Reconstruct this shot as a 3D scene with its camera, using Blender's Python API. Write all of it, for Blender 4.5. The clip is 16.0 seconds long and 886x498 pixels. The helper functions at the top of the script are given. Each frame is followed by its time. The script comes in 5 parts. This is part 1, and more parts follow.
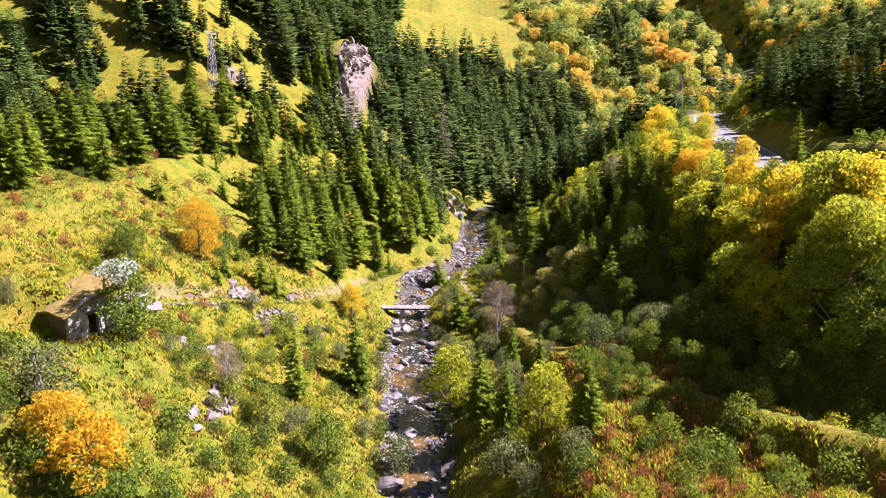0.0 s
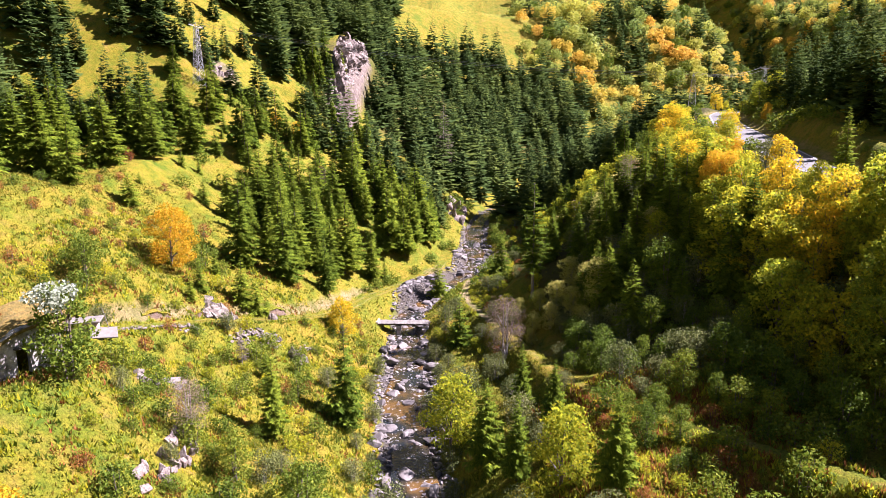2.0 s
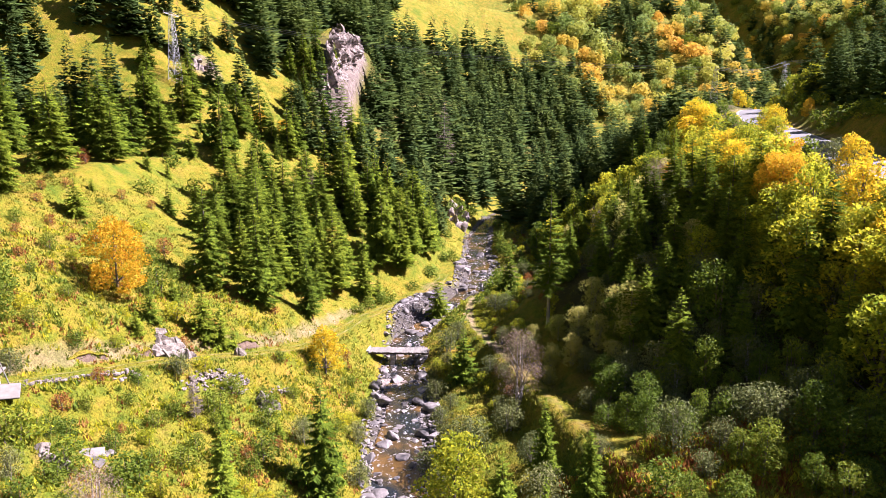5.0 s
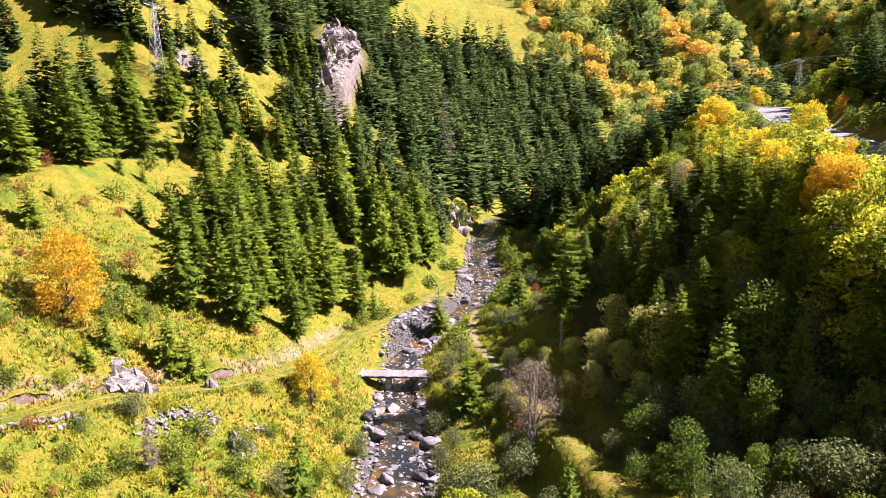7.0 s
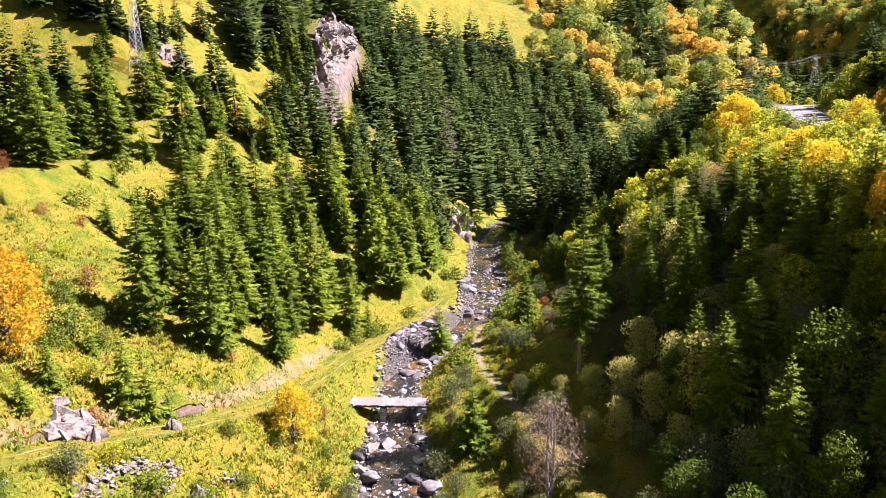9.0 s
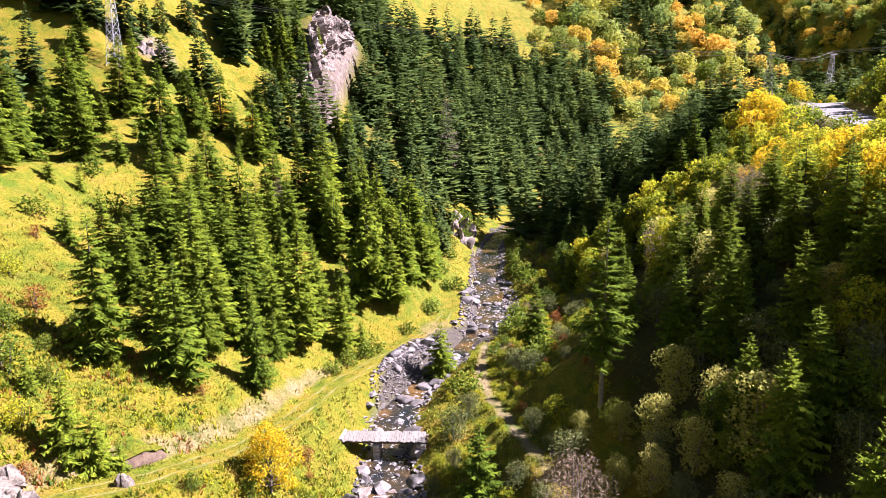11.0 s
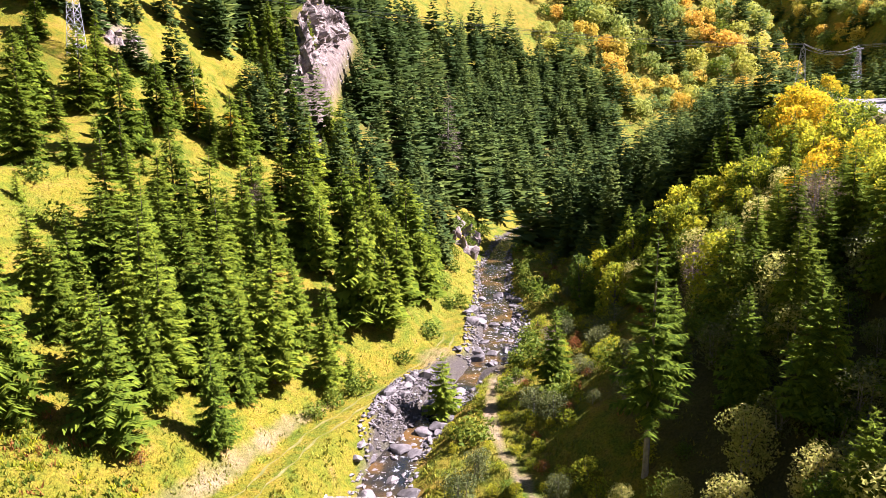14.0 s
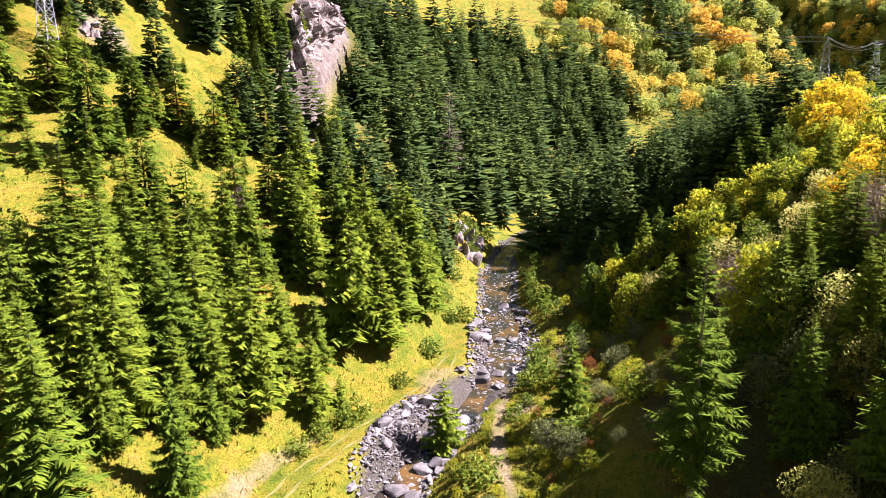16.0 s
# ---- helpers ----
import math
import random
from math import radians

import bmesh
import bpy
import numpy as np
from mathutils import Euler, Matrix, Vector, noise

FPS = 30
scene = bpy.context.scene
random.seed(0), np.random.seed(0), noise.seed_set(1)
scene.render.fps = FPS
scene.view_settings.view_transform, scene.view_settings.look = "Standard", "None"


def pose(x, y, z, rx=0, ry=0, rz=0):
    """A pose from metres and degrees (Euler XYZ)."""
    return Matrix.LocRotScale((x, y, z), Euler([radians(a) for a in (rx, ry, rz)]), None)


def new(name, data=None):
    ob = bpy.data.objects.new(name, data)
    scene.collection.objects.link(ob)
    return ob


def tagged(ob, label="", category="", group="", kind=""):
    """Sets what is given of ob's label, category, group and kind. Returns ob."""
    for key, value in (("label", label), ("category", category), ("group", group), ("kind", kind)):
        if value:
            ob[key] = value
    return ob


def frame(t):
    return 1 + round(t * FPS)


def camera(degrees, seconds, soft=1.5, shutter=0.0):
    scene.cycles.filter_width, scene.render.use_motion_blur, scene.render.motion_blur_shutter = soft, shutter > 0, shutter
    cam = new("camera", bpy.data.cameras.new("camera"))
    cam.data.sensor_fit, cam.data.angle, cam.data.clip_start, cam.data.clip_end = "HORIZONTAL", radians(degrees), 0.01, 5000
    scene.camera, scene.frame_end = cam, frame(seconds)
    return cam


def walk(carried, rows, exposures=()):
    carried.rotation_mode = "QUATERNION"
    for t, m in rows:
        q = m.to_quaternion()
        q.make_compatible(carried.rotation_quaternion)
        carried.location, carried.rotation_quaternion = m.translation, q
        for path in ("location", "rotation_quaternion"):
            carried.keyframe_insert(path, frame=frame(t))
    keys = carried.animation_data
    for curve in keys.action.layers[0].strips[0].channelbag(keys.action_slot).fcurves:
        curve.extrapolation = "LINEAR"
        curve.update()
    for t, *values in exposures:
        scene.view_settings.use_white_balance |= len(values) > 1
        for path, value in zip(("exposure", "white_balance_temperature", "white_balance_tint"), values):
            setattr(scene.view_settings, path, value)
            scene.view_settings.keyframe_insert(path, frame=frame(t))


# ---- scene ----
cam = camera(70, 16.0, 0.65)
PATH = [
    (0.0, pose(0.00, 0.00, 40.00, 80.289, 0, 1.087)),
    (2.0, pose(-0.21, 9.73, 39.98, 80.293, 0, 1.095)),
    (4.0, pose(-0.47, 19.33, 39.98, 80.296, 0, 1.106)),
    (6.0, pose(-0.76, 28.74, 39.99, 80.297, 0, 1.120)),
    (8.0, pose(-1.07, 37.91, 40.00, 80.297, 0, 1.137)),
    (10.0, pose(-1.39, 46.81, 40.02, 80.295, 0, 1.17)),
    (12.0, pose(-1.72, 55.38, 40.03, 80.292, 0, 1.179)),
    (14.0, pose(-2.03, 63.58, 40.02, 80.287, 0, 1.205)),
    (16.0, pose(-2.31, 71.36, 39.98, 80.281, 0, 1.233)),
]
walk(cam, PATH, [(0.0, 2.34, 6050, 38), (16.0, 2.48, 6050, 35)])


# ---- light ----
world = bpy.data.worlds.new("sky")
scene.world = world
world.use_nodes = True
wn = world.node_tree
bg = wn.nodes["Background"]
sky = wn.nodes.new("ShaderNodeTexSky")
sky.sky_type = "NISHITA"
sky.sun_disc = False
SUN_ELEVATION, SUN_AZIMUTH = radians(46.5), radians(78)   # azimuth clockwise from +y
sky.sun_elevation, sky.sun_rotation = SUN_ELEVATION, SUN_AZIMUTH
sky.altitude = 1200
wn.links.new(sky.outputs[0], bg.inputs[0])
bg.inputs[1].default_value = 0.03
sun = new("sun", bpy.data.lights.new("sun", "SUN"))
sun.data.energy, sun.data.angle, sun.data.color = 5.0, radians(0.53), (1.0, 0.95, 0.86)
to_sun = Vector((math.sin(SUN_AZIMUTH) * math.cos(SUN_ELEVATION), math.cos(SUN_AZIMUTH) * math.cos(SUN_ELEVATION), math.sin(SUN_ELEVATION)))
sun.matrix_world = Matrix.Translation((60, 60, 300)) @ (-to_sun).to_track_quat("-Z", "Y").to_matrix().to_4x4()


# ---- the lie of the land ----
def smooth(a, b, v):
    """0 below a, 1 above b, smooth between."""
    f = np.clip((v - a) / (b - a), 0, 1)
    return f * f * (3 - 2 * f)


def chaikin(points, rounds=2):
    """Rounds the corners of an open line."""
    q = np.array(points, float)
    for _ in range(rounds):
        a, b = q[:-1], q[1:]
        mid = np.empty((2 * len(a), q.shape[1]))
        mid[0::2], mid[1::2] = 0.75 * a + 0.25 * b, 0.25 * a + 0.75 * b
        q = np.vstack([q[:1], mid, q[-1:]])
    return q


def along(line, x, y):
    """Signed distance from a line (left of its way positive), its height and its length at the nearest place."""
    x, y = np.asarray(x, float), np.asarray(y, float)
    best = np.full(x.shape, 1e18)
    side, high, run = np.zeros(x.shape), np.zeros(x.shape), np.zeros(x.shape)
    length = 0.0
    for (ax, ay, az), (bx, by, bz) in zip(line[:-1], line[1:]):
        dx, dy = bx - ax, by - ay
        ll = math.hypot(dx, dy)
        k = np.clip(((x - ax) * dx + (y - ay) * dy) / (ll * ll), 0, 1)
        ex, ey = x - ax - k * dx, y - ay - k * dy
        d2 = ex * ex + ey * ey
        near = d2 < best
        best = np.where(near, d2, best)
        side = np.where(near, np.sign(dx * ey - dy * ex), side)
        high = np.where(near, az + k * (bz - az), high)
        run = np.where(near, length + k * ll, run)
        length += ll
    return np.sqrt(best) * np.where(side == 0, 1, side), high, run


def waves(x, y, size, seed=0.0, octaves=3):
    """Cheap smooth noise, about -1 to 1, features about size metres across."""
    x, y = np.asarray(x, float), np.asarray(y, float)
    total, amp, norm = np.zeros(np.broadcast(x, y).shape), 1.0, 0.0
    for o in range(octaves):
        f = 2 * math.pi / size * 1.9 ** o
        p = seed * 1.7 + o * 2.3
        for a in (0.3, 1.5, 2.6, 3.9):
            c, s = math.cos(a + o + seed), math.sin(a + o + seed)
            total = total + amp * np.sin(f * (c * x + s * y) + p + 1.3 * np.sin(f * 0.6 * (s * x - c * y) + p * 2)) * 0.42
            p += 1.9
        norm += amp
        amp *= 0.55
    return total / norm


CREEK = chaikin([(-30, -400, -30), (-6, 20, 1.0), (-4, 60, 4.4), (-4.2, 71, 5.3), (-7, 86, 6.6), (-6.8, 102, 8.0), (-9.2, 114, 8.8), (-7.6, 126, 9.8),
                 (-4, 135, 10.7), (2.2, 143, 11.4), (4.6, 155, 12.4), (4.4, 175, 14.1), (6, 195, 15.8), (10.5, 212, 17.3), (19.4, 230, 18.8),
                 (28, 250, 20.6), (40, 275, 22.9), (60, 298, 25.5), (90, 318, 28.5), (140, 335, 33), (220, 345, 39), (400, 350, 50), (900, 380, 80)])
ROAD = chaikin([(170, 44, 27), (95, 50, 30), (66, 60, 32), (56, 70, 33.2), (50.4, 79, 34.3), (47.8, 87, 35.4), (46.8, 96, 36.6), (49.2, 107, 38.2),
                (53, 128, 41), (58.3, 148, 43), (62, 160, 44.6), (66, 172, 46.4), (74, 185, 47.8), (90, 195, 47.4), (120, 202, 45.5), (200, 212, 41), (420, 260, 38)])
TRACK = chaikin([(-75, 44, 30), (-46, 54, 25.2), (-37.5, 63, 22.8), (-33.5, 74, 20.5), (-29.3, 84.5, 18.2), (-24.5, 92, 16.2), (-20.5, 100, 14.2),
                 (-17.8, 109, 12.9), (-16, 118, 12.6), (-12, 127, 12.4), (-6.5, 137, 12.4), (-3, 147, 12.9), (-1.5, 158, 13.9)])
PATH_RIGHT = chaikin([(3.6, 140, 11.8), (1.8, 131, 11.8), (1.5, 122, 11.6), (3.6, 113, 11.8), (6.6, 100, 12.6), (9, 86, 14), (11.5, 74, 15.2), (15, 65.5, 16.0),
                      (20.5, 58.5, 16.6), (28, 49.5, 17.4), (36, 40, 18.6), (60, 10, 22)])


def creek_width(y):
    """Half the width of the stony bed."""
    return 3.4 + 0.5 * np.sin(y * 0.21) + 0.5 * np.sin(y * 0.083 + 1) + 0.9 * np.exp(-((y - 139.5) / 4) ** 2)


def ground(x, y):
    """Height of the ground."""
    x, y = np.asarray(x, float), np.asarray(y, float)
    d, zc, _ = along(CREEK, x, y)
    left, right = np.maximum(d, 0), np.maximum(-d, 0)
    w = creek_width(y)
    level = 6.4 + 0.085 * (y - 84)
    k = smooth(8, 22, np.abs(d)) * (1 - smooth(205, 260, y)) * smooth(20, 50, y)
    zc = zc * (1 - k) + level * k
    # left side: bank, meadow slope, forest slope, upper slopes
    u = np.maximum(left - w, 0)
    rise = 1.0 * smooth(0, 2.5, u) + 0.62 * np.maximum(u - 1.2, 0) + 0.18 * np.maximum(u - 40, 0)
    rise = rise - 0.66 * np.maximum(u - 90, 0) * smooth(200, 320, y + 0.3 * x) + 0.5 * np.maximum(u - 240, 0) * smooth(200, 320, y + 0.3 * x)
    rise = rise - 0.25 * np.maximum(u - 90, 0) * (1 - smooth(200, 320, y + 0.3 * x))
    # a shelf and a shallow side valley behind the brow of the meadow
    rise = rise - (0.68 * np.maximum(u - 42, 0) - 0.74 * np.maximum(u - 78, 0)) * (1 - smooth(140, 182, y)) * smooth(40, 70, y)
    z_left = rise * (1 + 0.28 * smooth(165, 235, y) + 0.25 * (1 - smooth(48, 72, y)))
    # right side: flat strip and steep wood upstream, bench and scarp downstream
    v = np.maximum(right - w, 0)
    up = 1.0 * smooth(0, 2.5, v) + 0.13 * v + 0.60 * np.maximum(v - 10, 0)
    down = 1.2 * smooth(0, 2, v) + 0.72 * np.minimum(v, 14) + 0.08 * np.clip(v - 14, 0, 16) + 1.7 * np.clip(v - 33.5, 0, 9) * smooth(50, 67, y) + 0.45 * np.maximum(v - 42.5, 0)
    k = smooth(68, 98, y + 0.25 * x)
    z_right = down * (1 - k) + up * k
    z_right = z_right * (1 - 0.1 * smooth(155, 195, y)) + 0.12 * np.maximum(v - 60, 0)
    z = zc - 0.55 * (1 - smooth(0.55, 1.1, np.abs(d) / w)) + np.where(d >= 0, z_left, z_right)
    # the hill above the road ends where the road turns round it
    e_road, z_road, _ = along(ROAD, x, y)
    z = np.where((e_road < 0) & (d < 0), z_road + (z - z_road) * (1 - (0.62 + 0.10 * smooth(138, 168, y)) * smooth(3, 9, -e_road)), z)
    # the ground falls away beyond the bend
    m = np.where((d < 0) & (e_road > 0), smooth(64, 74, x) * smooth(168, 182, y), 0)
    z = z * (1 - m) + np.minimum(z, z_road + 0.04 * e_road) * m
    # side gully between the far slopes
    gx = 196 + 0.12 * (y - 360)
    z = z - 58 * np.exp(-((x - gx) / 34) ** 2) * smooth(350, 440, y)
    # lumps, small relief
    far = smooth(5, 25, np.abs(d))
    z = z + far * (1.3 * waves(x, y, 34, 1) + 0.35 * waves(x, y, 9, 2)) + smooth(1, 5, np.abs(d) - w) * 0.16 * waves(x, y, 3.1, 4, 2)
    z = z + smooth(120, 300, np.abs(d)) * 14 * waves(x, y, 160, 7)
    # cliff
    crag = smooth(29, 33, -x + 0.05 * (y - 200)) * smooth(203, 213, y) * (1 - smooth(246, 262, y)) * (1 - smooth(39, 52, -x))
    z = z + 10 * crag
    # level yard in front of the hut
    for px, py, pz in ((-36.4, 51.2, 23.5), (-32.4, 52.4, 22.6)):
        m = 1 - smooth(2.6, 5.2, np.hypot(x - px, y - py))
        z = z * (1 - m) + np.minimum(z, pz) * m
    # benches: track, footpath, road
    for line, half, soft, sink in ((TRACK, 1.5, 3.2, 0.0), (PATH_RIGHT, 0.8, 2.2, 0.0), (ROAD, 3.4, 5.0, 0.0)):
        e, zl, _ = along(line, x, y)
        m = 1 - smooth(half, half + soft, np.abs(e))
        z = z * (1 - m) + (zl - sink) * m
    return z


def ground_at(x, y):
    return float(ground(np.array([x]), np.array([y]))[0])


# ---- materials ----
def node_material(name, rough=0.8):
    m = bpy.data.materials.new(name)
    m.use_nodes = True
    nt = m.node_tree
    return m, nt, nt.nodes["Principled BSDF"], nt.links


def noise_node(nt, scale, detail=4, rough=0.6, coords=None):
    n = nt.nodes.new("ShaderNodeTexNoise")
    n.inputs["Scale"].default_value, n.inputs["Detail"].default_value, n.inputs["Roughness"].default_value = scale, detail, rough
    if coords is not None:
        nt.links.new(coords, n.inputs["Vector"])
    return n


def ramp_node(nt, fac, stops):
    r = nt.nodes.new("ShaderNodeValToRGB")
    while len(r.color_ramp.elements) < len(stops):
        r.color_ramp.elements.new(0.5)
    for e, (p, c) in zip(r.color_ramp.elements, stops):
        e.position, e.color = p, (*c, 1)
    nt.links.new(fac, r.inputs[0])
    return r


def mix_node(nt, fac, a, b, blend="MIX"):
    m = nt.nodes.new("ShaderNodeMix")
    m.data_type, m.blend_type = "RGBA", blend
    for value, socket in ((fac, m.inputs[0]), (a, m.inputs[6]), (b, m.inputs[7])):
        if isinstance(value, (int, float)):
            socket.default_value = value
        elif isinstance(value, tuple):
            socket.default_value = (*value, 1)
        else:
            nt.links.new(value, socket)
    return m.outputs[2]


def bump_node(nt, height, strength, distance, bsdf):
    b = nt.nodes.new("ShaderNodeBump")
    b.inputs["Strength"].default_value, b.inputs["Distance"].default_value = strength, distance
    nt.links.new(height, b.inputs["Height"])
    nt.links.new(b.outputs[0], bsdf.inputs["Normal"])


def foliage(name, stops, translucent=0.35, spread=0.25, rough=0.7, gloss=0.12):
    """Leaves or needles: colour by tree and by leaf, some light passing through."""
    m, nt, bsdf, links = node_material(name)
    info = nt.nodes.new("ShaderNodeObjectInfo")
    geo = nt.nodes.new("ShaderNodeNewGeometry")
    add = nt.nodes.new("ShaderNodeMath")
    add.operation = "MULTIPLY_ADD"
    links.new(geo.outputs["Random Per Island"], add.inputs[0])
    add.inputs[1].default_value = spread
    sub = nt.nodes.new("ShaderNodeMath")
    sub.operation = "MULTIPLY"
    tone = nt.nodes.new("ShaderNodeAttribute")
    tone.attribute_name = "tone"
    both = nt.nodes.new("ShaderNodeMath")
    both.operation = "ADD"
    links.new(info.outputs["Random"], both.inputs[0])
    links.new(tone.outputs["Fac"], both.inputs[1])
    part_of = nt.nodes.new("ShaderNodeMath")
    part_of.operation = "FRACT"
    links.new(both.outputs[0], part_of.inputs[0])
    links.new(part_of.outputs[0], sub.inputs[0])
    sub.inputs[1].default_value = 1 - spread
    links.new(sub.outputs[0], add.inputs[2])
    col = ramp_node(nt, add.outputs[0], stops)
    bsdf.inputs["Roughness"].default_value = rough
    bsdf.inputs["Specular IOR Level"].default_value = gloss
    links.new(col.outputs[0], bsdf.inputs["Base Color"])
    tr = nt.nodes.new("ShaderNodeBsdfTranslucent")
    links.new(col.outputs[0], tr.inputs[0])
    mix = nt.nodes.new("ShaderNodeMixShader")
    mix.inputs[0].default_value = translucent
    links.new(bsdf.outputs[0], mix.inputs[1])
    links.new(tr.outputs[0], mix.inputs[2])
    links.new(mix.outputs[0], nt.nodes["Material Output"].inputs[0])
    return m


def plain(name, stops, scale, rough=0.85, bump=0.4, distance=0.05, detail=6, metal=0.0, per_object=0.0):
    """A rough surface whose colour runs over noise of the given scale."""
    m, nt, bsdf, links = node_material(name)
    coords = nt.nodes.new("ShaderNodeTexCoord")
    geo = nt.nodes.new("ShaderNodeNewGeometry")
    n = noise_node(nt, scale, detail, 0.65, geo.outputs["Position"])
    col = ramp_node(nt, n.outputs[0], stops).outputs[0]
    if per_object:
        info = nt.nodes.new("ShaderNodeObjectInfo")
        hsv = nt.nodes.new("ShaderNodeHueSaturation")
        k = nt.nodes.new("ShaderNodeMapRange")
        k.inputs[3].default_value, k.inputs[4].default_value = 1 - per_object, 1 + per_object
        links.new(info.outputs["Random"], k.inputs[0])
        links.new(k.outputs[0], hsv.inputs["Value"])
        links.new(col, hsv.inputs["Color"])
        col = hsv.outputs[0]
    links.new(col, bsdf.inputs["Base Color"])
    bsdf.inputs["Roughness"].default_value, bsdf.inputs["Metallic"].default_value = rough, metal
    fine = noise_node(nt, scale * 4, 5, 0.7, geo.outputs["Position"])
    bump_node(nt, fine.outputs[0], bump, distance, bsdf)
    return m


NEEDLES = foliage("spruce_needles", [(0.0, (0.042, 0.080, 0.010)), (0.5, (0.112, 0.165, 0.014)), (1.0, (0.225, 0.27, 0.02))], 0.34, 0.6, 0.9, 0.03)
# darker, bluer copy of NEEDLES: shade and haze on far spruces put into colour
NEEDLES_SHADED = foliage("shaded_spruce_needles", [(0.0, (0.030, 0.058, 0.019)), (0.5, (0.062, 0.10, 0.024)), (1.0, (0.115, 0.15, 0.03))], 0.25, 0.45, 0.9, 0.03)
NEEDLES_DEAD = foliage("dead_needles", [(0.0, (0.06, 0.05, 0.038)), (1.0, (0.12, 0.10, 0.075))], 0.1, 0.6)
LEAVES_GREEN = foliage("green_leaves", [(0.0, (0.035, 0.07, 0.008)), (0.5, (0.095, 0.145, 0.013)), (1.0, (0.20, 0.225, 0.02))], 0.4, 0.55)
LEAVES_YELLOW = foliage("yellow_leaves", [(0.0, (0.18, 0.22, 0.014)), (0.35, (0.45, 0.38, 0.014)), (0.7, (0.65, 0.44, 0.010)), (1.0, (0.66, 0.33, 0.010))], 0.6, 0.75)
LEAVES_ORANGE = foliage("orange_leaves", [(0.0, (0.30, 0.26, 0.012)), (0.45, (0.52, 0.34, 0.012)), (1.0, (0.58, 0.24, 0.012))], 0.52, 0.85)
# distance haze put into the next two leaf colours as extra blue
LEAVES_FAR = foliage("hazed_hillside_leaves", [(0.0, (0.10, 0.17, 0.045)), (0.35, (0.20, 0.265, 0.055)), (0.7, (0.35, 0.37, 0.06)), (1.0, (0.47, 0.41, 0.05))], 0.45, 0.25)
LEAVES_FAR_GOLD = foliage("hazed_hillside_gold_leaves", [(0.0, (0.42, 0.36, 0.05)), (0.6, (0.55, 0.39, 0.05)), (1.0, (0.56, 0.32, 0.045))], 0.45, 0.25)
LEAVES_LIME = foliage("turning_leaves", [(0.0, (0.10, 0.16, 0.013)), (0.5, (0.30, 0.33, 0.018)), (1.0, (0.54, 0.45, 0.016))], 0.6, 0.62)
LEAVES_GREY = foliage("grey_green_leaves", [(0.0, (0.055, 0.08, 0.024)), (0.5, (0.11, 0.13, 0.04)), (1.0, (0.20, 0.205, 0.075))], 0.3, 0.6)
LEAVES_RUST = foliage("rust_leaves", [(0.0, (0.13, 0.036, 0.012)), (0.5, (0.225, 0.085, 0.02)), (1.0, (0.28, 0.165, 0.05))], 0.35, 0.6)
GRASS = foliage("grass_blades", [(0.0, (0.070, 0.105, 0.008)), (0.4, (0.125, 0.138, 0.010)), (0.75, (0.178, 0.155, 0.014)), (1.0, (0.205, 0.15, 0.034))], 0.35, 0.35)
BARK = plain("bark", [(0.3, (0.049, 0.038, 0.032)), (0.7, (0.133, 0.112, 0.095))], 3.0, bump=0.8)
BARK_GREY = plain("grey_bark", [(0.3, (0.112, 0.098, 0.084)), (0.7, (0.252, 0.231, 0.21))], 3.0, bump=0.8)
TWIGS = foliage("bare_twigs", [(0.0, (0.11, 0.08, 0.055)), (0.5, (0.18, 0.135, 0.095)), (1.0, (0.26, 0.20, 0.135))], 0.1, 0.7)
LEAVES_PALE = foliage("pale_vine_leaves", [(0.0, (0.16, 0.20, 0.13)), (0.5, (0.25, 0.29, 0.21)), (1.0, (0.34, 0.37, 0.29))], 0.2, 0.8)
LEAVES_PALE_LIME = foliage("pale_turning_leaves", [(0.0, (0.20, 0.23, 0.05)), (0.5, (0.36, 0.36, 0.085)), (1.0, (0.50, 0.42, 0.14))], 0.55, 0.7)
LEAVES_BROAD = foliage("broad_bank_leaves", [(0.0, (0.14, 0.19, 0.02)), (0.5, (0.22, 0.24, 0.025)), (1.0, (0.32, 0.29, 0.03))], 0.3, 0.9)
CRAG = plain("cliff_rock", [(0.34, (0.045, 0.036, 0.032)), (0.46, (0.15, 0.118, 0.105)), (0.66, (0.30, 0.252, 0.228))], 0.6, 0.9, 1.0, 0.3, 8)
WHITE_ROCK = plain("white_rock", [(0.34, (0.055, 0.044, 0.037)), (0.48, (0.14, 0.118, 0.10)), (0.7, (0.26, 0.225, 0.195))], 1.6, 0.9, 1.0, 0.15, 9)
ROCK = plain("rock", [(0.25, (0.17, 0.14, 0.125)), (0.5, (0.36, 0.31, 0.285)), (0.75, (0.52, 0.46, 0.42))], 0.9, 0.85, 0.9, 0.12, per_object=0.25)
STONE_WET = plain("creek_stone", [(0.25, (0.036, 0.032, 0.032)), (0.5, (0.09, 0.081, 0.079)), (0.75, (0.187, 0.169, 0.166))], 1.6, 0.6, 0.6, 0.05, per_object=0.45)
GREY_WOOD = plain("weathered_wood", [(0.3, (0.097, 0.089, 0.081)), (0.7, (0.178, 0.168, 0.154))], 4.0, 0.8, 0.4, 0.02, per_object=0.15)
DARK_WOOD = plain("dark_wood", [(0.3, (0.042, 0.03, 0.021)), (0.7, (0.096, 0.072, 0.051))], 4.0, 0.85, 0.5, 0.02)
CONCRETE = plain("concrete", [(0.3, (0.092, 0.086, 0.078)), (0.7, (0.173, 0.158, 0.144))], 1.5, 0.9, 0.3, 0.03)
PLASTER = plain("old_plaster", [(0.34, (0.07, 0.065, 0.06)), (0.45, (0.22, 0.21, 0.20)), (0.6, (0.40, 0.39, 0.38))], 1.6, 0.9, 0.9, 0.06, 8)
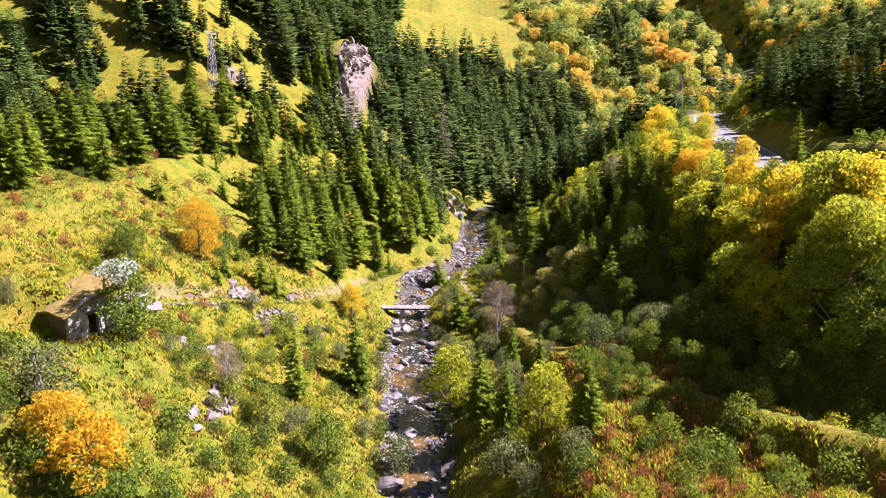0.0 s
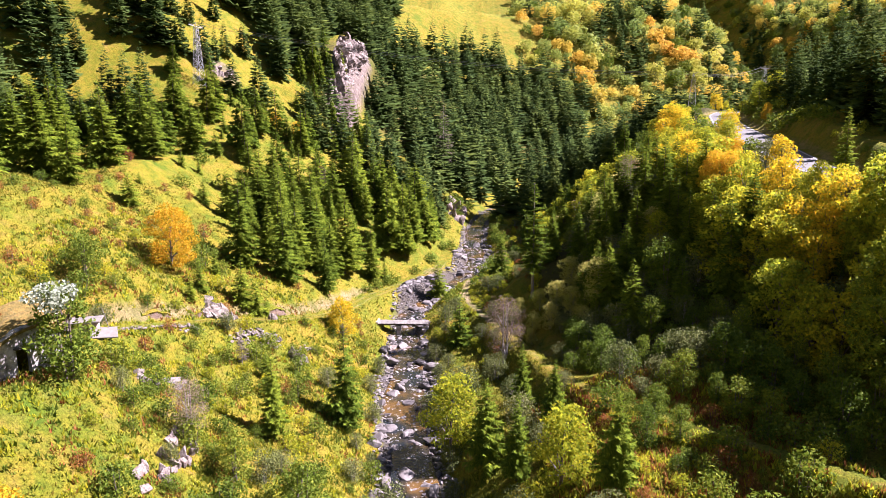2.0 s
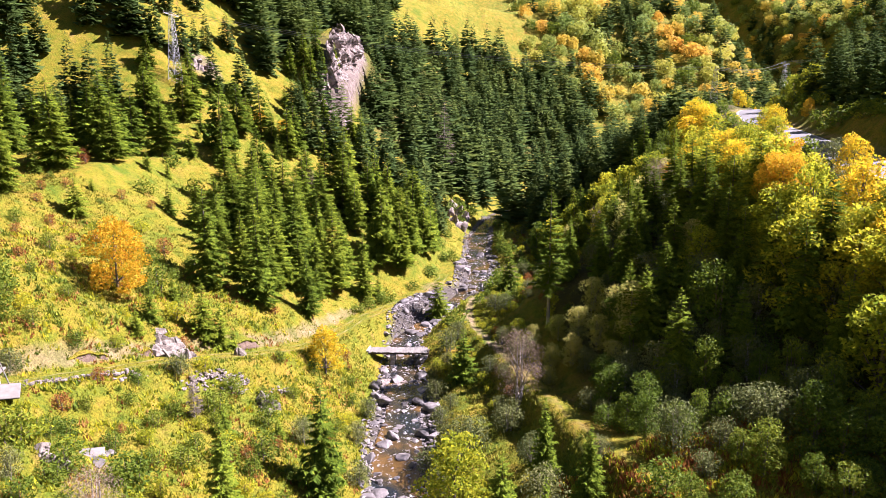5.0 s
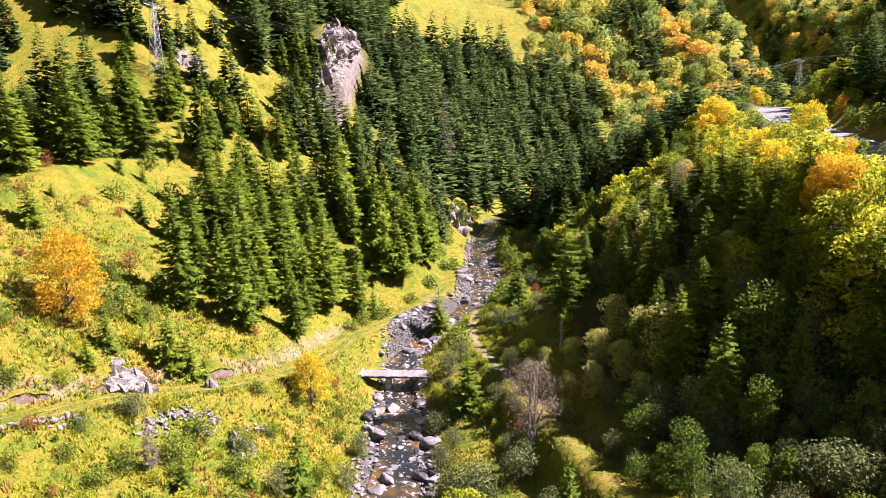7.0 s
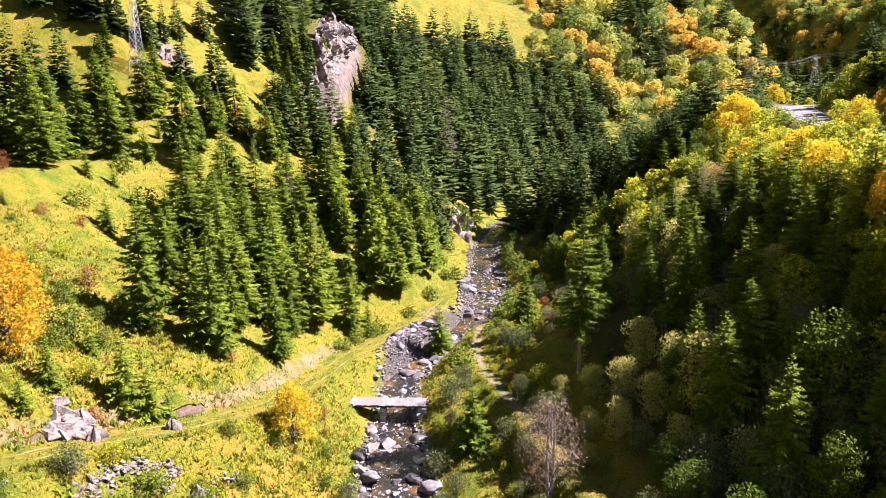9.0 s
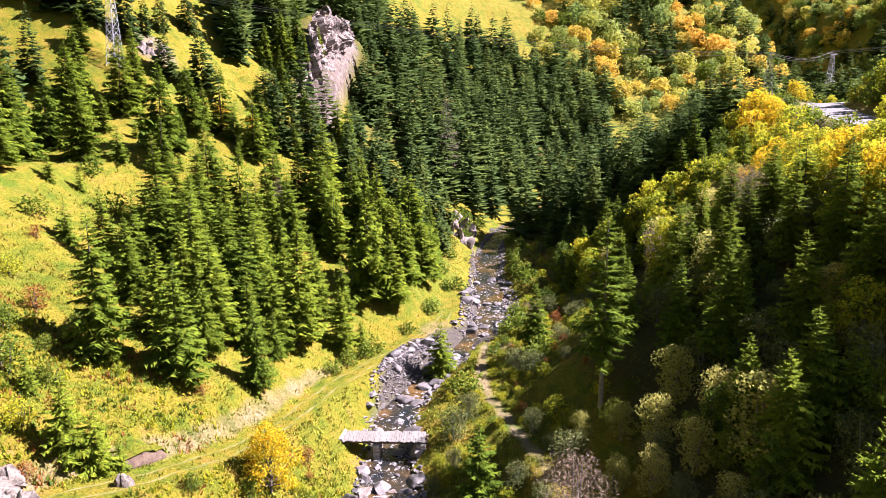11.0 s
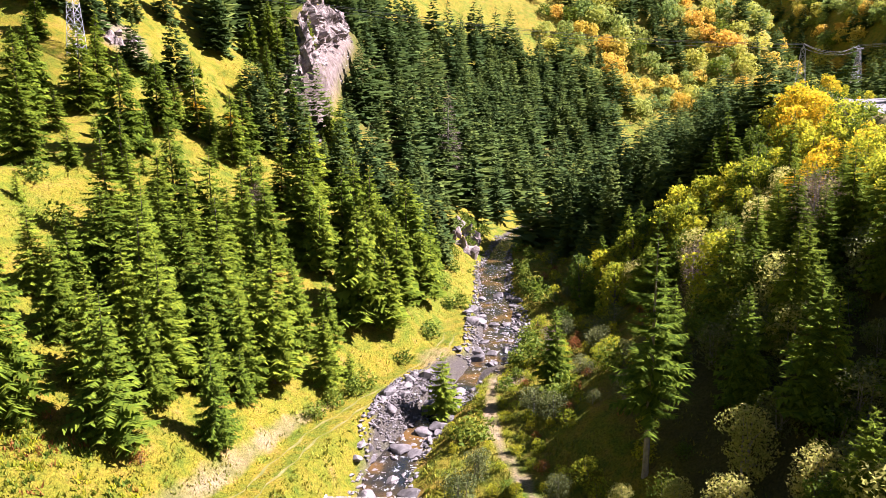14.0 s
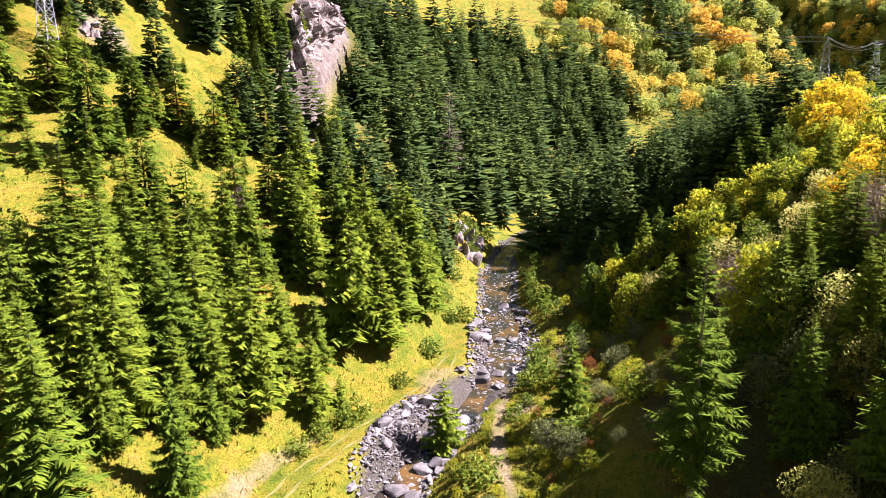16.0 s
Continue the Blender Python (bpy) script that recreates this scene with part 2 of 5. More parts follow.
STEEL = plain("galvanised_steel", [(0.3, (0.24, 0.245, 0.25)), (0.7, (0.36, 0.365, 0.37))], 2.0, 0.55, 0.05, 0.01, metal=0.5)
CABLE = plain("cable", [(0.3, (0.15, 0.15, 0.156)), (0.7, (0.21, 0.21, 0.216))], 2.0, 0.4, 0.0, 0.01, metal=0.6)
PAINT = plain("road_paint", [(0.3, (0.32, 0.32, 0.312)), (0.7, (0.44, 0.44, 0.432))], 2.0, 0.7, 0.1, 0.01)
ASPHALT = plain("asphalt", [(0.3, (0.064, 0.064, 0.068)), (0.7, (0.105, 0.105, 0.106))], 0.7, 0.85, 0.3, 0.02)


def ground_material():
    """Meadow grass, bare soil, shingle by the stream: masks ride on the mesh as attributes, the rest is noise."""
    m, nt, bsdf, links = node_material("meadow_ground")
    geo = nt.nodes.new("ShaderNodeNewGeometry")
    pos = geo.outputs["Position"]
    large, mid, fine = noise_node(nt, 0.09, 6, 0.65, pos), noise_node(nt, 0.5, 5, 0.65, pos), noise_node(nt, 5.0, 6, 0.75, pos)
    grass = ramp_node(nt, mid.outputs[0], [(0.30, (0.068, 0.095, 0.008)), (0.42, (0.112, 0.122, 0.009)), (0.52, (0.155, 0.136, 0.011)), (0.62, (0.182, 0.140, 0.018)), (0.74, (0.205, 0.138, 0.038))]).outputs[0]
    tint = ramp_node(nt, large.outputs[0], [(0.34, (0.6, 0.85, 0.75)), (0.48, (1.0, 1.0, 1.0)), (0.66, (1.15, 1.0, 1.0))]).outputs[0]
    grass = mix_node(nt, 1.0, grass, tint, "MULTIPLY")
    speck = ramp_node(nt, fine.outputs[0], [(0.36, (0.26, 0.32, 0.28)), (0.5, (0.85, 0.88, 0.85)), (0.66, (1.3, 1.3, 1.3))]).outputs[0]
    grass = mix_node(nt, 0.8, grass, speck, "MULTIPLY")
    soil = ramp_node(nt, mid.outputs[0], [(0.3, (0.136, 0.093, 0.062)), (0.7, (0.260, 0.198, 0.143))]).outputs[0]
    soil = mix_node(nt, 0.7, soil, speck, "MULTIPLY")
    shingle = ramp_node(nt, fine.outputs[0], [(0.3, (0.022, 0.019, 0.016)), (0.52, (0.062, 0.055, 0.048)), (0.75, (0.155, 0.140, 0.127))]).outputs[0]
    litter = ramp_node(nt, fine.outputs[0], [(0.3, (0.022, 0.025, 0.007)), (0.7, (0.074, 0.068, 0.022))]).outputs[0]
    crag = ramp_node(nt, noise_node(nt, 0.8, 8, 0.7, pos).outputs[0], [(0.3, (0.056, 0.043, 0.037)), (0.5, (0.124, 0.099, 0.087)), (0.7, (0.211, 0.174, 0.155))]).outputs[0]
    col = grass
    for name, other in (("litter", litter), ("soil", soil), ("crag", crag), ("shingle", shingle)):
        att = nt.nodes.new("ShaderNodeAttribute")
        att.attribute_name = name
        edge = nt.nodes.new("ShaderNodeMath")
        edge.operation = "MULTIPLY_ADD"
        links.new(mid.outputs[0], edge.inputs[0])
        edge.inputs[1].default_value = 0.9
        edge.inputs[2].default_value = -0.95
        plus = nt.nodes.new("ShaderNodeMath")
        plus.operation = "MULTIPLY_ADD"
        plus.use_clamp = True
        links.new(att.outputs["Fac"], plus.inputs[0])
        plus.inputs[1].default_value = 1.5
        links.new(edge.outputs[0], plus.inputs[2])
        col = mix_node(nt, plus.outputs[0], col, other)
    links.new(col, bsdf.inputs["Base Color"])
    bsdf.inputs["Roughness"].default_value = 0.95
    bsdf.inputs["Specular IOR Level"].default_value = 0.1
    bump_node(nt, fine.outputs[0], 0.9, 0.25, bsdf)
    return m


def water_material():
    m, nt, bsdf, links = node_material("stream_water")
    geo = nt.nodes.new("ShaderNodeNewGeometry")
    n = noise_node(nt, 2.2, 5, 0.7, geo.outputs["Position"])
    tone = noise_node(nt, 0.25, 3, 0.5, geo.outputs["Position"])
    bed = ramp_node(nt, tone.outputs[0], [(0.38, (0.008, 0.011, 0.014)), (0.52, (0.028, 0.022, 0.013)), (0.68, (0.10, 0.055, 0.016))]).outputs[0]
    foam = noise_node(nt, 1.3, 8, 0.8, geo.outputs["Position"])
    white = ramp_node(nt, foam.outputs[0], [(0.58, (0, 0, 0)), (0.66, (1, 1, 1))]).outputs[0]
    links.new(mix_node(nt, white, bed, (0.62, 0.66, 0.69)), bsdf.inputs["Base Color"])
    bsdf.inputs["Roughness"].default_value = 0.12
    bump_node(nt, n.outputs[0], 0.5, 0.12, bsdf)
    return m


MEADOW, WATER = ground_material(), water_material()


# ---- builders ----
rng = np.random.default_rng(7)


def mesh_from(name, verts, faces, material, flat=True):
    me = bpy.data.meshes.new(name)
    me.from_pydata([tuple(v) for v in verts], [], [tuple(f) for f in faces])
    me.materials.append(material)
    if not flat:
        me.polygons.foreach_set("use_smooth", [True] * len(me.polygons))
    me.update()
    return me


def part(name, mesh, parent, label=""):
    """A mesh object under a thing."""
    ob = new(name, mesh)
    ob.parent = parent
    return tagged(ob, label=label)


def bm_mesh(name, bm, material, flat=True):
    me = bpy.data.meshes.new(name)
    bm.to_mesh(me)
    bm.free()
    me.materials.append(material)
    if not flat:
        me.polygons.foreach_set("use_smooth", [True] * len(me.polygons))
    return me


def tube(points, radii, sides=6):
    """Vertices and faces of a tapered round limb along points."""
    verts, faces = [], []
    pts = [Vector(q) for q in points]
    for i, q in enumerate(pts):
        way = (pts[min(i + 1, len(pts) - 1)] - pts[max(i - 1, 0)]).normalized()
        a = way.orthogonal().normalized()
        b = way.cross(a)
        for k in range(sides):
            t = 2 * math.pi * k / sides
            verts.append(q + radii[i] * (math.cos(t) * a + math.sin(t) * b))
    for i in range(len(pts) - 1):
        for k in range(sides):
            j = (k + 1) % sides
            faces.append((i * sides + k, i * sides + j, (i + 1) * sides + j, (i + 1) * sides + k))
    faces.append(tuple(range((len(pts) - 1) * sides, len(pts) * sides)))
    return verts, faces


def gather(pieces):
    verts, faces = [], []
    for v, f in pieces:
        n = len(verts)
        verts.extend(v)
        faces.extend([tuple(i + n for i in q) for q in f])
    return verts, faces


def spruce_crown(height, radius, levels, per_level, twigs, seed, start=0.06, gaps=0.0, thin=1.0, hang=1.0):
    """Whorls of drooping boughs, each a spray of needle-covered twigs."""
    r = random.Random(seed)
    verts, faces = [], []

    def tri(a, b, c):
        n = len(verts)
        verts.extend((a, b, c))
        faces.append((n, n + 1, n + 2))

    for k in range(levels):
        f = start + (0.985 - start) * max(0.0, k + r.uniform(-0.3, 0.3)) / levels
        f = min(max(f, start), 0.99)
        reach = 1.06 * radius * (1 - f) ** 0.86 * min(1, 0.66 + 2.6 * (f - start + 0.02)) + 0.12
        n = max(4, round(per_level * (0.55 + 0.45 * (1 - f))))
        turn = r.uniform(0, 6.28)
        for b in range(n):
            if r.random() < gaps:
                continue
            az = turn + 6.283 * b / n + r.uniform(-0.3, 0.3)
            long = reach * r.uniform(0.6, 1.26)
            out = Vector((math.cos(az), math.sin(az), 0))
            side = Vector((-math.sin(az), math.cos(az), 0))
            droop = hang * r.uniform(0.22, 0.48) * (1 - 0.7 * f)
            lift = 0.35 * f
            base = Vector((0, 0, (f + r.uniform(-0.95, 0.95) / levels) * height))

            def spine(t):
                return base + out * (long * t) + Vector((0, 0, long * (lift * t - droop * t * (1.5 - 0.55 * t))))

            for i in range(twigs):
                t = 0.16 + 0.74 * (i + r.uniform(0.1, 0.9)) / twigs
                q = spine(t)
                step = 0.34 / twigs * long * 2.6 * thin
                span = long * (0.42 - 0.22 * t) * r.uniform(0.8, 1.25) * (0.72 if twigs > 6 else 1.0)
                for s in (-1, 1):
                    tip = q + side * (s * span) + out * (span * 0.75) + Vector((0, 0, -span * hang * r.uniform(0.1, 0.7)))
                    tri(q - out * step * 0.5, q + out * step, tip)
            if twigs > 6:
                for s in (-1, 1):
                    tri(spine(0.05), spine(0.62), spine(0.3) + side * (s * 0.2 * long) + Vector((0, 0, -0.1 * long)))
            e = spine(0.8)
            w = min(0.11, 0.45 * thin / twigs) * long
            tri(e - side * w, e + side * w, spine(1.1) + Vector((0, 0, 0.06 * long)))
    # leader
    top = Vector((0, 0, height))
    for a in range(3):
        c, s = math.cos(a * 2.1) * 0.07, math.sin(a * 2.1) * 0.07
        tri(Vector((c, s, height * 0.955)), Vector((-s, c, height * 0.955)), top)
    return verts, faces


def spruce_trunk(height, sides=6, bare=1.0):
    return tube([(0, 0, -0.6), (0, 0, 0.3), (0, 0, height * 0.5), (0, 0, height * 0.92)], [0.016 * height, 0.0125 * height, 0.007 * height, 0.01])


def leaf_cloud(lumps, count, size, seed, hollow=0.5, face=0.55, corners=4):
    """Loose leaves in lumps (centre x, y, z, radius, flattening)."""
    r = np.random.default_rng(seed)
    weights = np.array([q[3] ** 2 for q in lumps])
    pick = r.choice(len(lumps), count, p=weights / weights.sum())
    lumps = np.array(lumps, float)[pick]
    d = r.normal(size=(count, 3))
    d /= np.linalg.norm(d, axis=1)[:, None]
    rad = lumps[:, 3] * (hollow + (1.06 - hollow) * r.random(count) ** 0.6)
    centre = lumps[:, :3] + d * rad[:, None] * np.stack([np.ones(count), np.ones(count), lumps[:, 4]], 1)
    n = d * face + 0.55 * r.normal(size=(count, 3))
    a = np.cross(n, r.normal(size=(count, 3)))
    a /= np.linalg.norm(a, axis=1)[:, None]
    b = np.cross(n, a)
    b /= np.linalg.norm(b, axis=1)[:, None]
    s = (size * r.uniform(0.6, 1.4, count))[:, None]
    if corners == 3:
        rim = [centre - a * s - b * s * 0.6, centre + a * s, centre - a * s * 0.3 + b * s * 0.8]
    else:
        rim = [centre - a * s, centre - b * s * 0.55, centre + a * s, centre + b * s * 0.55]
    verts = np.stack(rim, 1).reshape(-1, 3)
    faces = np.arange(corners * count).reshape(-1, corners)
    return verts.tolist(), faces.tolist()


def crown_lumps(height, width, seed, n=9, low=0.25, clump=1.0):
    r = random.Random(seed)
    out = []
    for i in range(n):
        f = low + (0.92 - low) * (i + r.random()) / n
        wide = width * math.sin(math.pi * min(1, 0.25 + 0.72 * (f - low) / (1 - low))) ** 0.8
        az = i * 2.4 + r.uniform(-0.5, 0.5)
        off = wide * r.uniform(0.35, 0.75) * (1.2 if clump < 1 else 1.0)
        out.append((off * math.cos(az), off * math.sin(az), f * height, width * clump * r.uniform(0.38, 0.62), r.uniform(0.6, 0.85)))
    return out


def broadleaf_wood(height, lumps, seed, stems=1):
    """Trunk with limbs that reach into the lumps of the crown."""
    r = random.Random(seed)
    pieces = []
    for s in range(stems):
        ox, oy = (r.uniform(-0.3, 0.3), r.uniform(-0.3, 0.3)) if stems > 1 else (0, 0)
        pieces.append(tube([(ox, oy, -0.4), (ox * 1.5, oy * 1.5, height * 0.25), (ox * 2 + r.uniform(-.2, .2), oy * 2, height * 0.85)], [0.022 * height, 0.016 * height, 0.004 * height], 6 if height > 3 else 4))
    for x, y, z, rad, _ in lumps[::2]:
        z0 = max(0.12 * height, z - 0.25 * height - 0.3 * math.hypot(x, y))
        pieces.append(tube([(0, 0, z0), (x * 0.55, y * 0.55, (z0 + z) * 0.52), (x, y, z)], [0.010 * height, 0.006 * height, 0.002 * height], 4 if height > 3 else 3))
    return gather(pieces)


class Kind:
    """One sort of plant: a few models, each an empty with its wood and its foliage."""

    def __init__(self, name, label, category, group, models, far_models=None):
        self.name, self.label, self.category, self.group, self.models, self.count = name, label, category, group, models, 0
        self.far_models = far_models

    def put(self, x, y, height, z=None, model=None, label="", lean=0.0, wide=1.0):
        i = int(rng.integers(len(self.models))) if model is None else model % len(self.models)
        own, pieces = (self.far_models if self.far_models and y > 135 else self.models)[i]
        s = height / own
        root = new(self.name)
        root.empty_display_size = 0.3
        z = ground_at(x, y) if z is None else z
        root.matrix_basis = Matrix.Translation((x, y, z)) @ Euler((lean * rng.normal(), lean * rng.normal(), rng.uniform(0, 6.28))).to_matrix().to_4x4() @ Matrix.Diagonal((s * wide, s * wide, s, 1))
        tagged(root, label or self.label, self.category, self.group)
        for part_name, mesh in pieces:
            part(part_name, mesh, root)
        self.count += 1
        return root


def spruce_models(fine=1.0, twigs=4, thin=0.92, per=8):
    models = []
    for i, (h, r, lv, gaps) in enumerate([(15, 3.3, 40, 0.0), (15, 2.8, 42, 0.02), (15, 3.8, 38, 0.04), (15, 3.1, 37, 0.14), (15, 2.5, 43, 0.0)]):
        models.append((h, [("trunk", mesh_from("spruce_trunk", *spruce_trunk(h), BARK)), ("crown", mesh_from("spruce_crown", *spruce_crown(h, r, round(lv * fine), per, twigs, 20 + i, 0.05 + 0.04 * (i % 3), gaps + 0.05, thin, 1.5), NEEDLES))]))
    return models


def young_models():
    out = []
    for i, (r, lv) in enumerate([(1.35, 27), (1.55, 26), (1.2, 28)]):
        out.append((5, [("trunk", mesh_from("young_trunk", *spruce_trunk(5), BARK)), ("crown", mesh_from("young_crown", *spruce_crown(5, r, lv, 8, 7, 60 + i, 0.02, 0.04, 0.95, 1.4), NEEDLES))]))
    return out


def broadleaf_models(material, height, width, count, size, seeds, low=0.25, stems=1, bark=None, corners=4, lumps_n=10, clump=1.0):
    out = []
    for sd in seeds:
        lumps = crown_lumps(height, width, sd, lumps_n, low, clump)
        out.append((height, [("trunk", mesh_from("trunk", *broadleaf_wood(height, lumps, sd, stems), bark or BARK)), ("crown", mesh_from("crown", *leaf_cloud(lumps, count, size, sd, corners=corners), material))]))
    return out


SPRUCE = Kind("spruce_tree", "tall dark green spruce with drooping boughs on the slope", "tree", "spruces of the valley", spruce_models(1.0, 5, 1.05))
SPRUCE_FINE = Kind("spruce_tree", "tall green spruce with layered drooping boughs on the slope", "tree", "spruces of the valley", spruce_models(1.18, 8, 0.95))
BARE_STEM = Kind("spruce_tree", "tall ragged spruce with a bare lower trunk", "tree", "spruces of the valley",
                 [(15, [("trunk", mesh_from("spruce_trunk", *spruce_trunk(15), BARK_GREY)), ("crown", mesh_from("spruce_crown", *spruce_crown(15, 2.9, 34, 8, 10, 29, 0.26, 0.2, 0.8, 1.0), NEEDLES))])])
YOUNG = Kind("young_spruce", "young green spruce branched down to the grass", "tree", "young spruces", young_models())
YELLOW = Kind("autumn_tree", "broadleaf tree in golden yellow autumn leaf", "tree", "autumn trees", broadleaf_models(LEAVES_YELLOW, 9, 3.3, 3600, 0.168, (1, 2, 3), 0.12, corners=3, lumps_n=26, clump=0.68), broadleaf_models(LEAVES_YELLOW, 9, 3.3, 2070, 0.217, (1, 2, 3), 0.12, corners=3, lumps_n=26, clump=0.68))
ORANGE = Kind("autumn_tree", "rounded broadleaf tree in orange autumn leaf", "tree", "autumn trees", broadleaf_models(LEAVES_ORANGE, 8, 3.4, 6600, 0.125, (44, 45), 0.06, corners=3, lumps_n=26, clump=0.68))
LIME = Kind("broadleaf_tree", "broadleaf tree turning from green to yellow", "tree", "broadleaf trees", broadleaf_models(LEAVES_LIME, 9, 3.1, 3600, 0.168, (4, 5, 6), 0.12, corners=3, lumps_n=26, clump=0.68), broadleaf_models(LEAVES_LIME, 9, 3.1, 2070, 0.217, (4, 5, 6), 0.12, corners=3, lumps_n=26, clump=0.68))
GREEN = Kind("broadleaf_tree", "leafy green broadleaf tree", "tree", "broadleaf trees", broadleaf_models(LEAVES_GREEN, 8, 2.7, 2700, 0.165, (7, 8, 9), 0.1, 2, corners=3, lumps_n=15), broadleaf_models(LEAVES_GREEN, 8, 2.7, 1890, 0.196, (7, 8, 9), 0.1, 2, corners=3, lumps_n=15))
GREY = Kind("willow_shrub", "pale grey-green willow shrub with many stems", "shrub", "willow shrubs", broadleaf_models(LEAVES_GREY, 4, 2.0, 2000, 0.105, (10, 11, 12), 0.08, 4, BARK_GREY, 3, 14))


def two_toned(height, width, low_leaf, top_leaf, count, size, seed, lumps_n, split, clump):
    """A big crown with one leaf colour at the top and a greener one below."""
    lumps = crown_lumps(height, width, seed, lumps_n, 0.08, clump)
    top = [q for q in lumps if q[2] > split * height]
    low = [q for q in lumps if q[2] <= (split + 0.08) * height]
    share = len(top) / len(lumps)
    return (height, [("trunk", mesh_from("trunk", *broadleaf_wood(height, lumps, seed), BARK)),
                     ("crown", mesh_from("crown", *leaf_cloud(low, round(count * (1 - share)), size, seed, corners=3), low_leaf)),
                     ("crown_top", mesh_from("crown_top", *leaf_cloud(top, round(count * share), size, seed + 1, corners=3), top_leaf))])


BIG_YELLOW = Kind("autumn_tree", "tall broadleaf tree orange above and yellow-green below", "tree", "autumn trees", [two_toned(14, 4.8, LEAVES_LIME, LEAVES_ORANGE, 28000, 0.125, 41, 46, 0.56, 0.55)])
MIXED = Kind("autumn_tree", "bushy broadleaf tree, green below and orange at the crown", "tree", "autumn trees", [two_toned(8, 3.6, LEAVES_GREEN, LEAVES_ORANGE, 9000, 0.125, 61, 34, 0.5, 0.6)])
# LEAVES_LIME on the upper crown puts sunlight on the top into leaf colour
BIG_LIME = Kind("broadleaf_tree", "tall spreading green broadleaf tree with its sunlit top coloured in yellow", "tree", "broadleaf trees", [two_toned(14, 5.0, LEAVES_GREEN, LEAVES_LIME, 32000, 0.12, 42, 54, 0.66, 0.52)])
BUSH = Kind("shrub", "low green leafy shrub in the grass", "shrub", "green shrubs", broadleaf_models(LEAVES_GREEN, 2, 1.3, 760, 0.10, (13, 14, 15), 0.03, 3, corners=3, lumps_n=13))
RUST = Kind("rusty_shrub", "low shrub in rust brown autumn leaf", "shrub", "rusty shrubs", broadleaf_models(LEAVES_RUST, 2, 1.1, 700, 0.08, (16, 17), 0.03, 4, corners=3, lumps_n=12))
PALE = Kind("broadleaf_tree", "pale yellow-green broadleaf tree on the shaded slope", "tree", "broadleaf trees", broadleaf_models(LEAVES_PALE_LIME, 7, 2.5, 3000, 0.14, (51, 52), 0.1, 2, BARK_GREY, 3, 16))
YBUSH = Kind("yellow_shrub", "low shrub turned yellow in autumn", "shrub", "yellow shrubs", broadleaf_models(LEAVES_LIME, 2, 1.2, 560, 0.105, (18, 19), 0.03, 4, corners=3, lumps_n=12))


# ---- placing ----
UPPER, SCRUB = [], []   # spruces and scrub of the upper slopes, joined later


def dist(line, x, y):
    return along(line, x, y)[0]


def spread(n, box, mask, gap, taken, tries=14):
    """Random places in a box where mask() (an array of chances) allows, no nearer than gap to one another or to those taken."""
    x, y = rng.uniform(box[0], box[1], n * tries), rng.uniform(box[2], box[3], n * tries)
    ok = rng.random(len(x)) < mask(x, y)
    x, y = x[ok], y[ok]
    out = []
    cells = {}
    size = max(gap, 1.0)
    for a, b, g in taken:
        cells.setdefault((int(a // size), int(b // size)), []).append((a, b))
    for a, b in zip(x, y):
        if len(out) >= n:
            break
        i, j = int(a // size), int(b // size)
        if any((a - p) ** 2 + (b - q) ** 2 < gap * gap for u in (i - 1, i, i + 1) for v in (j - 1, j, j + 1) for p, q in cells.get((u, v), ())):
            continue
        cells.setdefault((i, j), []).append((a, b))
        taken.append((a, b, gap))
        out.append((float(a), float(b)))
    return out


def put_all(kind, places, low, high, wide=1.0, lean=0.0, cap=False):
    if not places:
        return
    q = np.array(places)
    zs = ground(q[:, 0], q[:, 1])
    for (x, y), z in zip(places, zs):
        if kind is SPRUCE and (y > 172 or x > 58 or x < -72):
            UPPER.append((x, y))
            continue
        if kind is BUSH and (y > 112 or x > 44):
            SCRUB.append((x, y))
            continue
        one = SPRUCE_FINE if kind is SPRUCE and y < 141 else kind
        tall = float(low + (high - low) * rng.random() ** 1.25)
        if cap:
            e, zr, _ = along(ROAD, np.array([x]), np.array([y]))
            tall = min(tall, max(1.0, float(zr[0]) - 0.5 - float(z) + 0.75 * max(0.0, float(e[0]) - 5)))
        one.put(x, y, tall, float(z) - 0.05, lean=0.02, wide=wide * (1.22 if kind is SPRUCE else 1.0) * float(rng.uniform(0.82, 1.2)))


def put_list(kind, rows, taken, gap=2.5, label=""):
    """Trees at known places: x, y, height."""
    for x, y, h in rows:
        (SPRUCE_FINE if kind is SPRUCE and y < 141 else kind).put(x, y, h, label=label)
        taken.append((x, y, gap))


def joined(name, models, places, low, high, material, label, category):
    """Far plants of one sort as one object; tone sets one plant off from the next."""
    if not places:
        return None
    q = np.array(places)
    zs = ground(q[:, 0], q[:, 1])
    verts, faces, tones, n = [], [], [], 0
    for (x, y), z in zip(places, zs):
        own, v, f = models[int(rng.integers(len(models)))]
        h, a = rng.uniform(low, high), rng.uniform(0, 6.28)
        s, c, k = h / own, math.cos(a), math.sin(a)
        wide = s * rng.uniform(0.95, 1.4)
        w = np.stack([(v[:, 0] * c - v[:, 1] * k) * wide + x, (v[:, 0] * k + v[:, 1] * c) * wide + y, v[:, 2] * s + z], 1)
        verts.append(w)
        faces.extend((f + n).tolist())
        tones.append(np.full(len(w), rng.random(), np.float32))
        n += len(w)
    me = mesh_from(name, np.concatenate(verts).tolist(), faces, material)
    me.attributes.new("tone", "FLOAT", "POINT").data.foreach_set("value", np.concatenate(tones))
    return tagged(new(name, me), label, category, kind="stuff")


